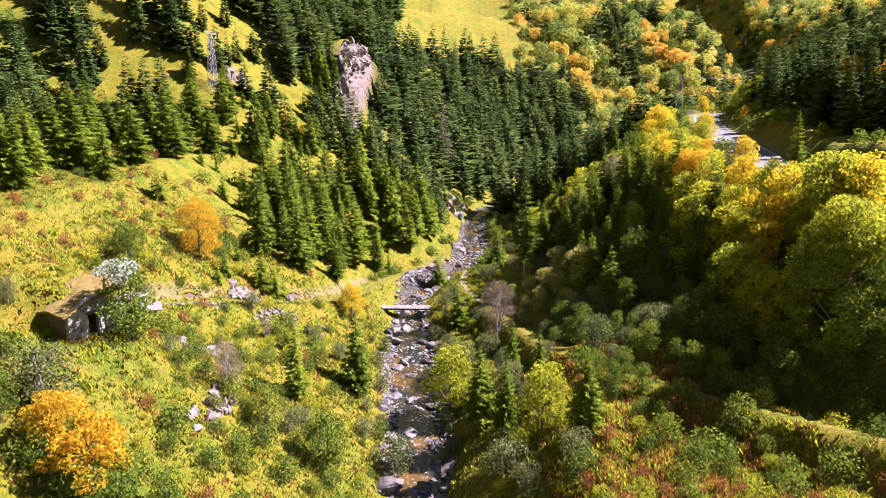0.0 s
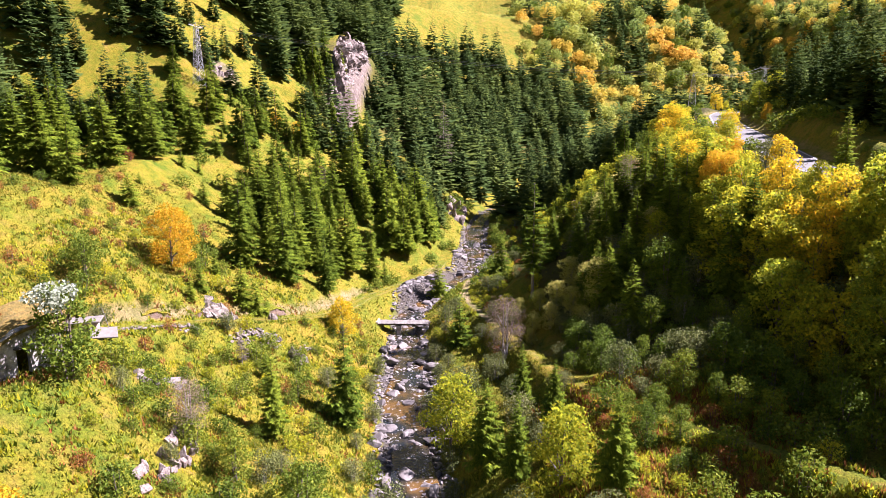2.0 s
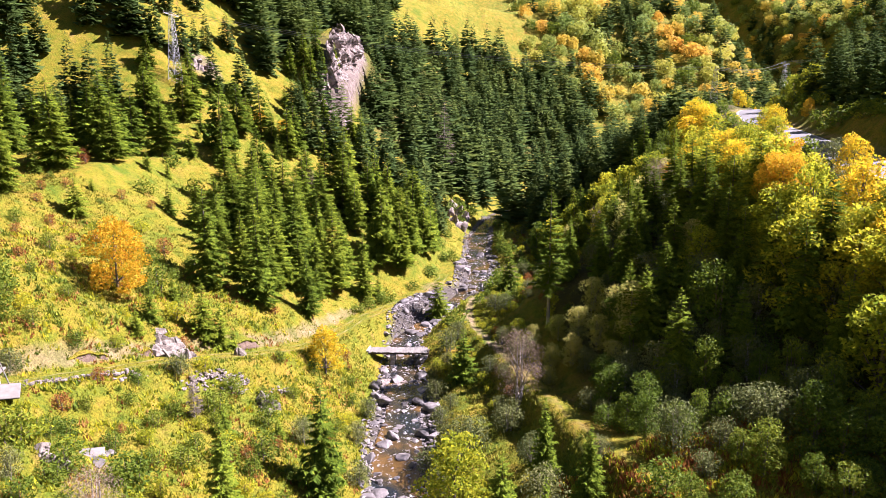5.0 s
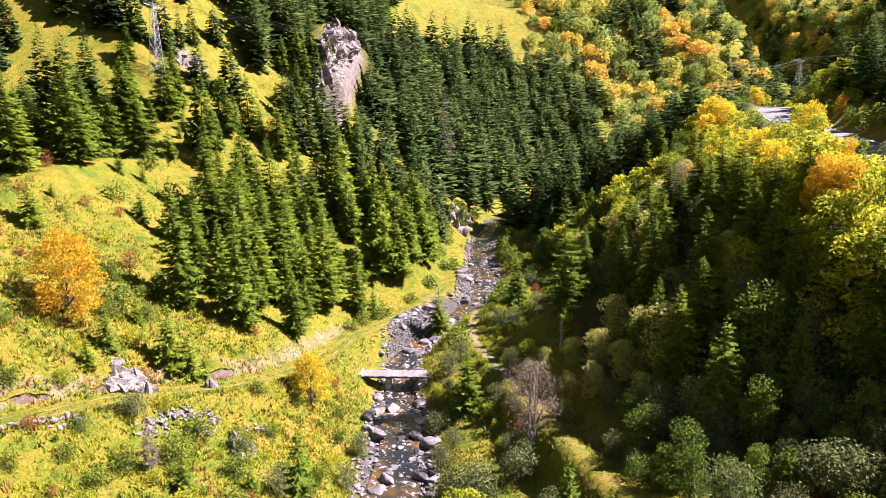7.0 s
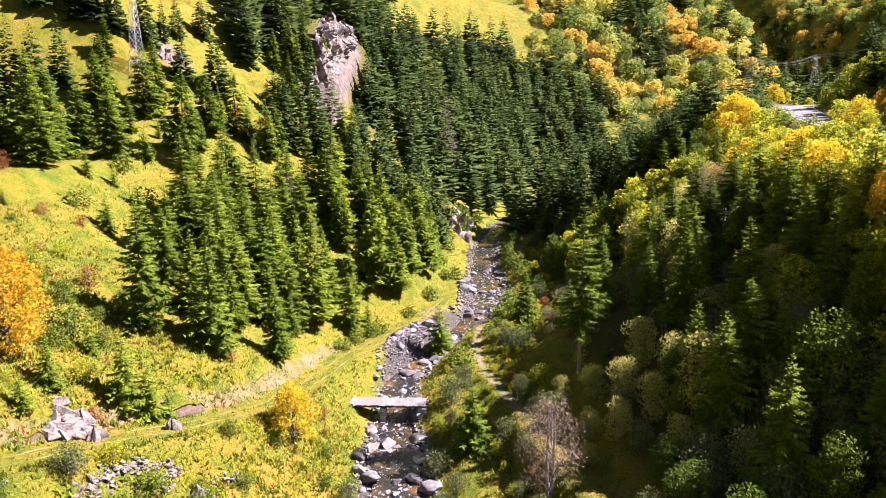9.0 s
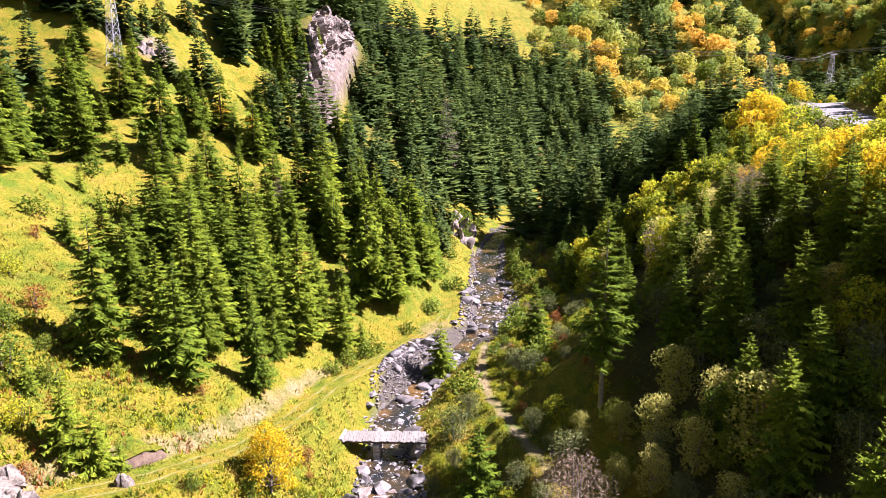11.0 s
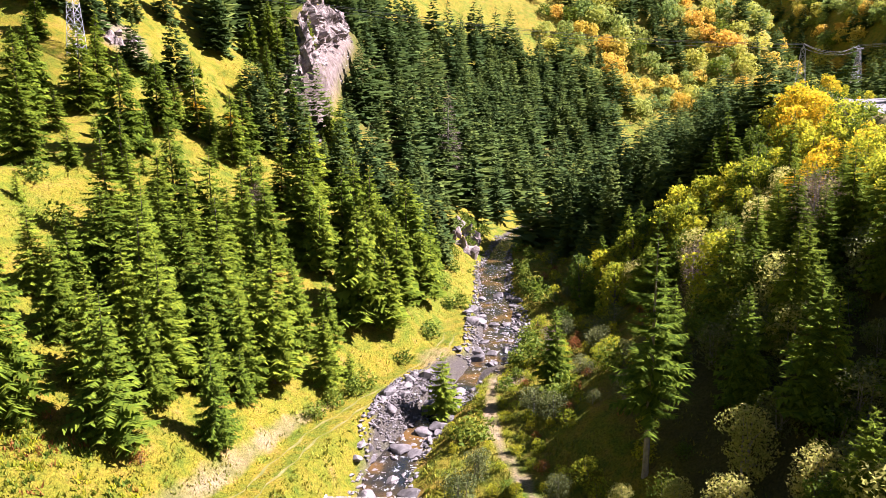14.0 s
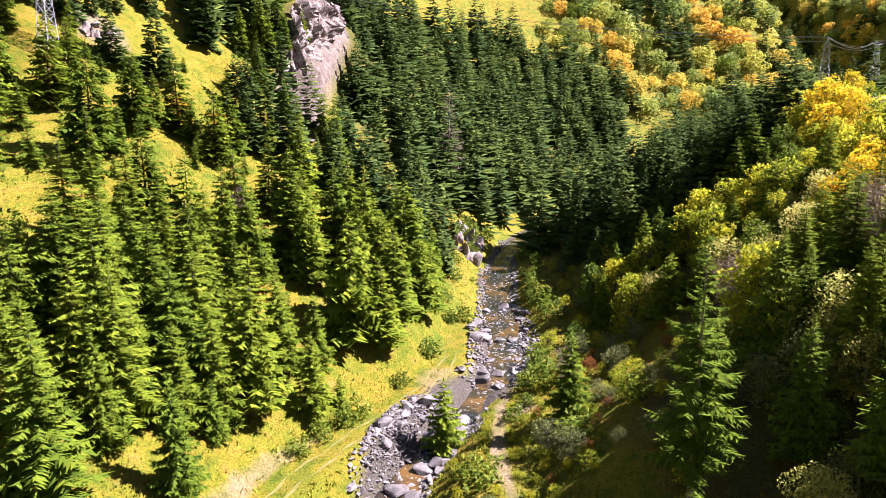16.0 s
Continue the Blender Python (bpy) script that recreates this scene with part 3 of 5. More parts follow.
def far_spruces(per=6, twigs=1, thin=1.15, hang=1.7, more=1.0):
    out = []
    for i, (r, lv) in enumerate([(2.9, 29), (2.5, 30), (3.3, 28), (2.2, 31)]):
        v, f = spruce_crown(15, r, round(lv * more), per, twigs, 90 + i, 0.03, 0.04, thin, hang)
        out.append((15, np.array([tuple(q) for q in v]), np.array(f)))
    return out


def far_broadleaves():
    out = []
    for i in range(4):
        lumps = crown_lumps(8, 4.4, 120 + i, 15, 0.12, 0.8)
        v, f = leaf_cloud(lumps, 580, 0.50, 130 + i, 0.75, 1.6, 3)
        out.append((8, np.array(v), np.array(f)))
    return out


# ---- ground, stream, road ----
def spaced(lo, hi, step, out_lo, out_hi, grow=1.09):
    mid = list(np.arange(lo, hi + step / 2, step))
    s, a, b = step, [], []
    q = lo
    while q > out_lo:
        s *= grow
        q -= s
        a.append(q)
    s, q = step, mid[-1]
    while q < out_hi:
        s *= grow
        q += s
        b.append(q)
    return np.array(a[::-1] + mid + b)


def build_ground():
    xs, ys = spaced(-70, 70, 0.95, -3000, 3000), spaced(40, 220, 1.0, -700, 3500, 1.07)
    gx, gy = np.meshgrid(xs, ys)
    x, y = gx.ravel(), gy.ravel()
    z = ground(x, y)
    nx, ny = len(xs), len(ys)
    i = np.arange(nx * ny).reshape(ny, nx)
    quads = np.stack([i[:-1, :-1], i[:-1, 1:], i[1:, 1:], i[1:, :-1]], -1).reshape(-1, 4)
    me = mesh_from("ground", np.stack([x, y, z], 1).tolist(), quads.tolist(), MEADOW, False)
    d, _, run = along(CREEK, x, y)
    e_track, _, _ = along(TRACK, x, y)
    e_path, _, _ = along(PATH_RIGHT, x, y)
    e_road, _, _ = along(ROAD, x, y)
    w = creek_width(y)
    masks = {
        "shingle": 1 - smooth(0.78, 1.05, np.abs(d) / w),
        "litter": np.maximum(smooth(17, 23, -d) * smooth(2, 6, e_road) * smooth(66, 80, y + 0.1 * x) * (1 - smooth(300, 330, y)), 0.8 * smooth(9, 16, d) * smooth(205, 225, y) * (1 - smooth(56, 66, d) * (1 - smooth(34, 46, x))) * (1 - smooth(80, 110, d)) * (1 - smooth(300, 330, y))),
        "soil": np.maximum.reduce([0.62 * (1 - smooth(1.5, 4.5, np.hypot(x + 4.5, (y - 141) * 0.7))), 0.9 * (1 - smooth(1.2, 2.6, np.hypot(x - 4.6, (y - 135.5) * 0.55))), (0.42 + 0.38 * smooth(95, 108, y)) * (1 - smooth(0.35, 1.25, np.abs(e_path))), 0.7 * smooth(1.6, 2.4, e_track) * (1 - smooth(3.2, 4.4, e_track)) * smooth(60, 70, y) * (1 - smooth(120, 135, y)),
                                   0.6 * smooth(3.2, 3.6, np.abs(e_road)) * (1 - smooth(4.2, 5.5, np.abs(e_road)))]),
        "crag": np.maximum(smooth(29, 31, -x) * smooth(196, 202, y) * (1 - smooth(240, 250, y)) * (1 - smooth(38, 43, -x)), 0.75 * (1 - smooth(3, 7, np.hypot(x + 61, y - 178)))),
    }
    for name, values in masks.items():
        me.attributes.new(name, "FLOAT", "POINT").data.foreach_set("value", np.clip(values, 0, 1).astype(np.float32))
    return tagged(new("ground", me), "grassy mountain valley with meadow and bare soil", "ground", kind="structure")


def ribbon(name, line, half, lift, material, step=1.2, across=4, lo=0, hi=1e9, offset=0.0, wobble=None):
    """A strip along a line, resting on its height."""
    q = [Vector(p) for p in line]
    pts, run = [], 0.0
    for a, b in zip(q[:-1], q[1:]):
        n = max(1, round((b - a).length / step))
        for k in range(n):
            pts.append(a.lerp(b, k / n))
    pts = [p for p in pts if lo <= p.y <= hi]
    verts, faces = [], []
    for i, p in enumerate(pts):
        way = pts[min(i + 1, len(pts) - 1)] - pts[max(i - 1, 0)]
        side = Vector((way.y, -way.x, 0)).normalized()
        h = half(p) if callable(half) else half
        for k in range(across + 1):
            s = offset + (wobble(p) if wobble else 0.0) + h * (2 * k / across - 1)
            verts.append(p + side * s + Vector((0, 0, lift)))
    for i in range(len(pts) - 1):
        for k in range(across):
            a = i * (across + 1) + k
            faces.append((a, a + 1, a + across + 2, a + across + 1))
    return new(name, mesh_from(name, verts, faces, material, False))


GROUND = build_ground()
tagged(ribbon("stream", CREEK, lambda p: 2.5 + 0.4 * math.sin(p.y * 0.31) + 0.9 * math.exp(-((p.y - 139.5) / 4) ** 2), -0.3, WATER, 1.5, 6, 20, 330), "shallow brown mountain stream running over stones", "water", kind="structure")
tagged(ribbon("road", ROAD, 3.1, 0.05, ASPHALT, 1.5, 4, 15, 262), "grey asphalt mountain road", "road", kind="structure")
for off in (-2.75, 2.75):
    tagged(ribbon("road_line", ROAD, 0.08, 0.06, PAINT, 1.5, 1, 15, 262, off), "white painted edge line on the road", "road marking", kind="structure")

RUT = plain("dry_track_soil", [(0.40, (0.081, 0.09, 0.012)), (0.54, (0.124, 0.112, 0.019)), (0.70, (0.192, 0.146, 0.062))], 0.9, 0.95, 0.6, 0.06, 8)
for off in (-0.78, 0.78):
    tagged(ribbon("wheel_rut", TRACK, lambda p: 0.10 + 0.06 * math.sin(p.x * 1.9 + p.y * 0.7), 0.03, RUT, 0.7, 2, 50, 150, off, lambda p: 0.16 * math.sin(p.y * 0.83 + off) + 0.1 * math.sin(p.y * 2.1)), "pale worn wheel rut in the grassy track", "track", kind="structure")


# ---- woods and shrubs ----
TAKEN = []
# single trees that stand out, by the stream, on the meadow and on the bench
put_list(SPRUCE, [(-17.7, 66.9, 9.2), (-12.5, 76.8, 11.6), (2.9, 66.9, 9.6), (5.4, 62.3, 8.7), (11.6, 52.5, 7.6), (8.6, 129.0, 10.3), (42.5, 80.5, 10.5), (31.0, 74.0, 9.0), (29.0, 93.0, 11.0)], TAKEN, 3)
put_list(BARE_STEM, [(12.0, 107.2, 19.5)], TAKEN, 3.5)
put_list(YOUNG, [(0.5, 101.5, 7.2), (-3.5, 129.6, 7.6), (-28.8, 92, 6.6), (-27.2, 92.8, 5.0), (-33.3, 89.2, 4.4), (-33.1, 85.7, 2.9), (-33.5, 95.3, 2.8), (-26.2, 93.8, 2.3), (-21.5, 77.5, 3.2), (-17.6, 81, 2.4)], TAKEN, 2)
put_list(ORANGE, [(-37.4, 90.7, 8.0), (70, 104, 8.0), (-46, 172, 4.2), (-41.5, 176, 3.6)], TAKEN, 4)
put_list(MIXED, [(-24.2, 39.0, 7.2), (-27.6, 40.2, 5.6)], TAKEN, 3)
put_list(YELLOW, [(39.0, 141, 7.0), (47, 163, 6.0)], TAKEN, 4)
put_list(BIG_YELLOW, [(34.0, 92.0, 10.5), (37.5, 99.0, 8.0)], TAKEN, 4)
put_list(BIG_LIME, [(36.6, 58.5, 15.5)], TAKEN, 4)
put_list(ORANGE, [(66, 111, 8.5)], TAKEN, 4)
put_list(LIME, [(44.5, 53, 12), (47, 58, 9)], TAKEN, 3)
put_list(LIME, [(-0.6, 75.4, 9.0), (8.4, 57.0, 7.2)], TAKEN, 3.5)
put_list(YELLOW, [(-16.6, 98.6, 6.2)], TAKEN, 3)
put_list(RUST, [(-52.3, 107.5, 1.4), (-53.5, 104, 1.2), (-58, 121.5, 1.8), (-56, 118.5, 1.5), (-44.5, 114.2, 1.3), (-47.5, 112, 1.5), (-38.5, 104.5, 2.2), (-49.8, 90, 1.3), (-50.5, 84, 1.6), (-43.5, 98, 1.2)], TAKEN, 1.5, "low shrub in russet red autumn leaf on the meadow")
put_list(SPRUCE, [(7.0, 74, 7.5), (9.5, 68, 6.5)], TAKEN, 2.5)
put_list(GREEN, [(-12.7, 57.2, 6.2), (-18.2, 57.5, 4.6), (-39.4, 75, 5.2)], TAKEN, 3)
put_list(GREY, [(-30.4, 43.5, 5.0), (-6.4, 63.8, 4.4), (4.5, 54, 4.2), (-1.5, 86, 3.0)], TAKEN, 2.5)

put_list(LIME, [(41.5, 62, 6.0), (39.3, 72, 6.5), (40.0, 82, 5.0), (38.0, 104, 5.6), (41.0, 105, 3.0), (43.0, 113, 4.6), (50.5, 150, 4.5), (52, 158, 4.5), (35, 104, 7), (48, 126, 5)], TAKEN, 2.5)
put_list(YELLOW, [(36.2, 77.5, 7), (40.0, 88, 4.4), (41.8, 93, 5), (39, 107, 6), (46, 119, 5.5), (44, 129, 6.5), (37.5, 115, 7)], TAKEN, 2.5)
put_list(GREY, [(41.8, 96.5, 4.2), (35.6, 68.5, 4.2)], TAKEN, 2)
put_list(ORANGE, [(42, 122, 5.5)], TAKEN, 2.5)
put_list(GREEN, [(-20.8, 41.5, 4.2), (-31.5, 40.5, 3.6)], TAKEN, 2.5)
TAKEN += [(58 + i, 178 + j, 2) for i in range(0, 17, 4) for j in range(0, 30, 4)]
TAKEN += [(-33 + i, 49 + j, 2) for i in range(0, 5, 2) for j in range(0, 8, 2)] + [(-37 + i, 48 + j, 2) for i in range(0, 4, 2) for j in range(0, 14, 2)]


def off_ways(x, y, creek=5.2, way=2.4, road=5.5):
    return (np.abs(dist(CREEK, x, y)) > creek) & (np.abs(dist(TRACK, x, y)) > way) & (np.abs(dist(PATH_RIGHT, x, y)) > way) & (np.abs(dist(ROAD, x, y)) > road)


def on_cliff(x, y):
    return (x > -46) & (x < -28) & (y > 203) & (y < 250)


def wood_left_low(x, y):
    d = dist(CREEK, x, y)
    edge = np.interp(d, [9, 12, 17, 23, 28, 31, 34], [118, 110, 101, 99, 109, 122, 150])
    return np.where((d > 9) & (d < 33) & (y > edge) & (y < 200) & off_ways(x, y, 6.5) & ~on_cliff(x, y), np.where(y > 165, 0.45, 1.0), 0)


def wood_left_high(x, y):
    d = dist(CREEK, x, y)
    thick = np.where((x < np.interp(y, [50, 82, 112, 121, 124, 135, 150], [-50, -51, -56, -58, -49, -52, -58])) & (x > -96) & (y > 52) & (y < 150), 1.0, 0)
    thin = np.where((d > 34) & (d < 85) & (y >= 132) & (y < 205), 0.18 + 0.5 * (waves(x, y, 26, 11) > 0.3), 0)
    return np.where(~on_cliff(x, y), np.maximum(thick, thin), 0)


def wood_right(x, y):
    d, e = -dist(CREEK, x, y), dist(ROAD, x, y)
    below = (e > np.interp(y, [100, 115, 170, 180], [14, 16, 15, 7])) & (d > np.interp(y, [90, 110, 140, 155], [25, 27, 26, 13])) & (y > 82 - 0.1 * x)
    return np.where(below & (y < 205) & off_ways(x, y), 1.0, 0)


def wood_above_road(x, y):
    e = dist(ROAD, x, y)
    return np.where((e < -11) & (e > -62) & (y > np.interp(x, [50, 90], [98, 122])) & (y < 205), np.where(y > 150, 0.7, 0.95), 0)


put_list(SPRUCE, [(-38.5, 209.5, 9), (-41.5, 207.5, 10.5), (-44, 210, 10), (-41, 213, 12), (-36, 214.5, 9), (-47, 206, 10), (-36, 197, 9), (-29, 200, 10.5), (-32.5, 192, 9.5), (-41.5, 199, 11), (-26, 196, 12)], TAKEN, 2.5)
put_all(SPRUCE, spread(24, (-40, -14, 100, 138), lambda x, y: np.where(off_ways(x, y, 12, 3) & (dist(TRACK, x, y) > 3) & (dist(CREEK, x, y) < 34) & (y > 108 - 0.5 * (x + 24)), 1.0, 0), 2.6, TAKEN), 8, 14)
put_all(SPRUCE, spread(58, (-50, 0, 96, 202), wood_left_low, 3.2, TAKEN, 30), 8, 16)
put_all(SPRUCE, spread(92, (-98, -44, 52, 150), wood_left_high, 3.4, TAKEN, 25), 9, 15)
slope_west = lambda x, y: np.where((x < -77) & (x > -170) & (np.hypot(x + 62.5, y - 167) > 7), 1.0, 0)
put_all(SPRUCE, spread(96, (-165, -77, 140, 225), slope_west, 3.9, TAKEN, 25), 10, 17)
put_all(SPRUCE, spread(34, (-78, -25, 150, 208), wood_left_high, 3.4, TAKEN, 25), 7, 13)
edge_right = lambda x, y: np.where(-dist(CREEK, x, y) < 33, wood_right(x, y), 0)
put_all(SPRUCE, spread(60, (2, 50, 76, 205), edge_right, 3.4, TAKEN, 45), 6, 11)
put_all(SPRUCE, spread(70, (2, 62, 70, 205), lambda x, y: wood_right(x, y) - edge_right(x, y), 3.4, TAKEN, 40), 8, 14)
put_all(SPRUCE, spread(30, (50, 70, 96, 140), lambda x, y: np.where((dist(ROAD, x, y) < -11) & (dist(ROAD, x, y) > -22), 1.0, 0), 2.8, TAKEN, 30), 10, 15)
put_all(SPRUCE, spread(110, (46, 125, 88, 205), wood_above_road, 3.2, TAKEN, 25), 6.5, 12)
verge = lambda x, y: np.where(((dist(ROAD, x, y) < -4.3) | (dist(ROAD, x, y) > 6) | (y < 76) | (y > 104)) & (np.abs(dist(ROAD, x, y)) > 4.3) & (np.abs(dist(ROAD, x, y)) < 10) & (-dist(CREEK, x, y) > 10), 1.0, 0)
put_all(BUSH, spread(40, (30, 70, 50, 150), verge, 1.7, TAKEN), 1.0, 2.2, cap=True)
put_all(YBUSH, spread(34, (30, 70, 50, 150), verge, 1.7, TAKEN), 1.0, 2.2, cap=True)
put_all(YOUNG, spread(45, (-60, -8, 80, 200), lambda x, y: np.where((dist(CREEK, x, y) > 8) & off_ways(x, y, 6) & (y > 100) & ~on_cliff(x, y), 0.6, 0), 2.4, TAKEN), 2.0, 6.0)
put_all(YOUNG, spread(22, (0, 40, 80, 175), wood_right, 2.2, TAKEN), 3.0, 6.5)
# broadleaf belt below the road, and between the spruces
scarp = lambda x, y: np.where((-dist(CREEK, x, y) > 16) & (dist(ROAD, x, y) > 5) & off_ways(x, y, 6, 2.0), 1.0, 0)
belt = lambda x, y: np.where((dist(ROAD, x, y) > np.interp(y, [100, 135], [5.2, 8.5])) & (dist(ROAD, x, y) < 17) & (y > 64) & (y < 185), 1.0, 0)
put_all(YELLOW, spread(24, (25, 75, 62, 185), belt, 2.5, TAKEN, 40), 5, 9, cap=True)
put_all(LIME, spread(20, (31, 41, 62, 104), scarp, 2.3, TAKEN, 40), 8, 10.5, cap=True)
put_all(YELLOW, spread(7, (33, 41, 66, 104), scarp, 2.4, TAKEN, 40), 7, 9.5, cap=True)
put_all(LIME, spread(70, (25, 75, 62, 185), belt, 2.2, TAKEN, 40), 4.5, 8, cap=True)
put_all(GREEN, spread(24, (25, 75, 62, 185), belt, 2.1, TAKEN, 40), 4, 7, cap=True)
put_all(GREY, spread(30, (25, 75, 62, 150), belt, 1.8, TAKEN, 40), 2.5, 5, cap=True)
put_all(GREY, spread(22, (8, 42, 80, 150), wood_right, 1.9, TAKEN, 30), 2.5, 5)
put_all(BUSH, spread(40, (8, 42, 76, 140), wood_right, 1.5, TAKEN, 30), 1.2, 2.8)
put_all(LIME, spread(18, (20, 48, 84, 165), wood_right, 2.2, TAKEN, 40), 5, 9)
put_all(GREEN, spread(16, (16, 48, 84, 165), wood_right, 2.2, TAKEN, 40), 5, 8)
put_list(PALE, [(11, 97, 3.2), (13, 94.5, 3.8), (14.6, 99, 4.4), (15.8, 94, 4.2), (12.6, 102, 3.4), (10.2, 93, 2.4), (17, 102.5, 5), (18.5, 97, 4.6), (16, 88.5, 3.4), (9.8, 105, 2.6)], TAKEN, 1.8)
put_list(GREEN, [(35, 56, 5), (37.8, 55.6, 5), (33.6, 58, 4.5), (36, 61, 6), (33, 61.5, 4), (39.5, 57, 5.5)], TAKEN, 1.5)
put_all(PALE, spread(22, (16, 44, 90, 150), wood_right, 2.0, TAKEN, 40), 4, 7.5)
put_all(YELLOW, spread(14, (45, 95, 60, 190), wood_above_road, 4, TAKEN), 6, 9)
put_all(LIME, spread(16, (45, 95, 60, 190), wood_above_road, 4, TAKEN), 6, 10)
# willows along the right bank and the bench, scrub on the scarp
bank = lambda x, y: np.where((-dist(CREEK, x, y) > 4.2) & (-dist(CREEK, x, y) < 16) & off_ways(x, y, 4.2, 1.6) & ((y < 118) | (-dist(CREEK, x, y) > 9.5)), 1.0, 0)
put_all(GREY, spread(16, (-6, 26, 40, 185), bank, 2.4, TAKEN), 2.0, 4.0)
put_all(GREY, spread(26, (11, 34, 66, 98), scarp, 1.9, TAKEN, 40), 2.0, 4.2)
put_all(GREEN, spread(40, (14, 40, 60, 98), scarp, 1.8, TAKEN, 40), 2.4, 5)
put_all(SPRUCE, spread(28, (27, 37, 70, 108), scarp, 3.0, TAKEN, 40), 8, 11.5, cap=True)
put_all(GREEN, spread(10, (14, 48, 55, 100), scarp, 2.2, TAKEN), 3, 5.5)
put_all(BUSH, spread(50, (22, 58, 44, 70), scarp, 1.7, TAKEN), 1.2, 3.0)
put_all(BUSH, spread(46, (10, 48, 42, 80), lambda x, y: np.where((-dist(CREEK, x, y) > 12) & off_ways(x, y, 6, 1.6), 1.0, 0), 1.5, TAKEN), 1.2, 2.8)
put_all(RUST, spread(40, (10, 48, 36, 66), lambda x, y: np.where((-dist(CREEK, x, y) > 12) & off_ways(x, y, 6, 1.4), 1.0, 0), 1.3, TAKEN), 1.0, 2.0)
put_all(YBUSH, spread(40, (4, 48, 38, 66), lambda x, y: np.where((-dist(CREEK, x, y) > 6) & off_ways(x, y, 5, 1.2), 1.0, 0), 1.3, TAKEN), 1.0, 2.2)
# left meadow: scattered shrubs, thicker towards the stream and downstream
near_left = lambda x, y: np.where((dist(CREEK, x, y) > 4) & off_ways(x, y, 4.2, 2.2), np.where(y < 78, 1.0, 0.25), 0)
put_all(BUSH, spread(120, (-44, -6, 36, 100), near_left, 1.4, TAKEN), 0.9, 2.6)
put_all(YBUSH, spread(64, (-44, -6, 36, 108), near_left, 1.4, TAKEN), 0.8, 2.0)
put_all(GREY, spread(16, (-40, -8, 40, 84), near_left, 2.2, TAKEN), 1.6, 3.2)
put_all(GREY, spread(14, (-12, 4, 54, 108), lambda x, y: np.where((np.abs(dist(CREEK, x, y)) > 3.4) & (np.abs(dist(CREEK, x, y)) < 6.5) & (np.abs(y - 111) > 4), 1.0, 0), 2.0, TAKEN), 1.6, 3.0)
put_all(RUST, spread(60, (-60, -8, 36, 108), lambda x, y: near_left(x, y) * 0.6, 1.6, TAKEN), 0.7, 1.5)
put_all(BUSH, spread(36, (-75, -22, 80, 145), lambda x, y: np.where((dist(CREEK, x, y) > 18) & off_ways(x, y), 0.4, 0), 2.5, TAKEN), 0.7, 1.8)
put_all(BUSH, spread(40, (-16, 12, 118, 215), lambda x, y: np.where((np.abs(dist(CREEK, x, y)) > 4.4) & (np.abs(dist(CREEK, x, y)) < 9) & off_ways(x, y, 4.4, 2), 0.8, 0), 1.8, TAKEN), 0.7, 1.9)
put_all(YBUSH, spread(46, (-4, 12, 96, 140), lambda x, y: np.where((-dist(CREEK, x, y) > 4.6) & (-dist(CREEK, x, y) < 14) & off_ways(x, y, 4.6, 1.0), 1.0, 0), 1.2, TAKEN), 0.6, 1.4)

# low shrubs between the path and the wood
strip = lambda x, y: np.where((-dist(CREEK, x, y) > 4.5) & (-dist(CREEK, x, y) < 23) & off_ways(x, y, 4.6, 1.0) & (np.hypot(x - 4.6, y - 135.5) > 3), 1.0, 0)
put_all(YBUSH, spread(50, (-2, 30, 104, 190), strip, 1.5, TAKEN), 0.8, 2.0)
put_all(BUSH, spread(18, (-2, 30, 104, 190), strip, 1.5, TAKEN), 0.8, 2.2)
put_all(GREY, spread(9, (0, 30, 104, 190), strip, 2.0, TAKEN), 1.4, 3.0)
put_all(RUST, spread(14, (0, 30, 104, 190), strip, 1.5, TAKEN), 0.8, 1.6)
low = lambda x, y: np.where((-dist(CREEK, x, y) > 7) & (-dist(CREEK, x, y) < 17) & off_ways(x, y, 6, 1.2) & (y > 92) & (y < 150), 1.0, 0)
put_all(GREY, spread(7, (2, 22, 92, 150), low, 1.8, TAKEN), 1.6, 3.2)
put_all(YBUSH, spread(30, (2, 22, 92, 150), low, 1.2, TAKEN), 0.9, 1.9)
put_all(RUST, spread(8, (2, 22, 92, 150), low, 1.4, TAKEN), 0.9, 1.6)
put_all(BUSH, spread(40, (50, 95, 120, 200), lambda x, y: np.where((dist(ROAD, x, y) < -5), 1.0, 0), 2.4, TAKEN), 1.5, 3.2)
put_all(YBUSH, spread(14, (50, 95, 120, 200), lambda x, y: np.where((dist(ROAD, x, y) < -5), 1.0, 0), 2.4, TAKEN), 1.5, 3.2)

past_bend = lambda x, y: np.where((dist(ROAD, x, y) < -5) & (y > 140), 1.0, 0)
put_all(SPRUCE, spread(50, (66, 150, 145, 230), past_bend, 3.5, TAKEN), 8, 15)
put_all(LIME, spread(24, (62, 130, 140, 225), past_bend, 3.0, TAKEN), 3.5, 7)
put_all(YELLOW, spread(22, (62, 130, 140, 225), past_bend, 3.5, TAKEN), 3, 5.5)
put_all(ORANGE, spread(5, (62, 120, 140, 215), past_bend, 3.5, TAKEN), 3, 5)

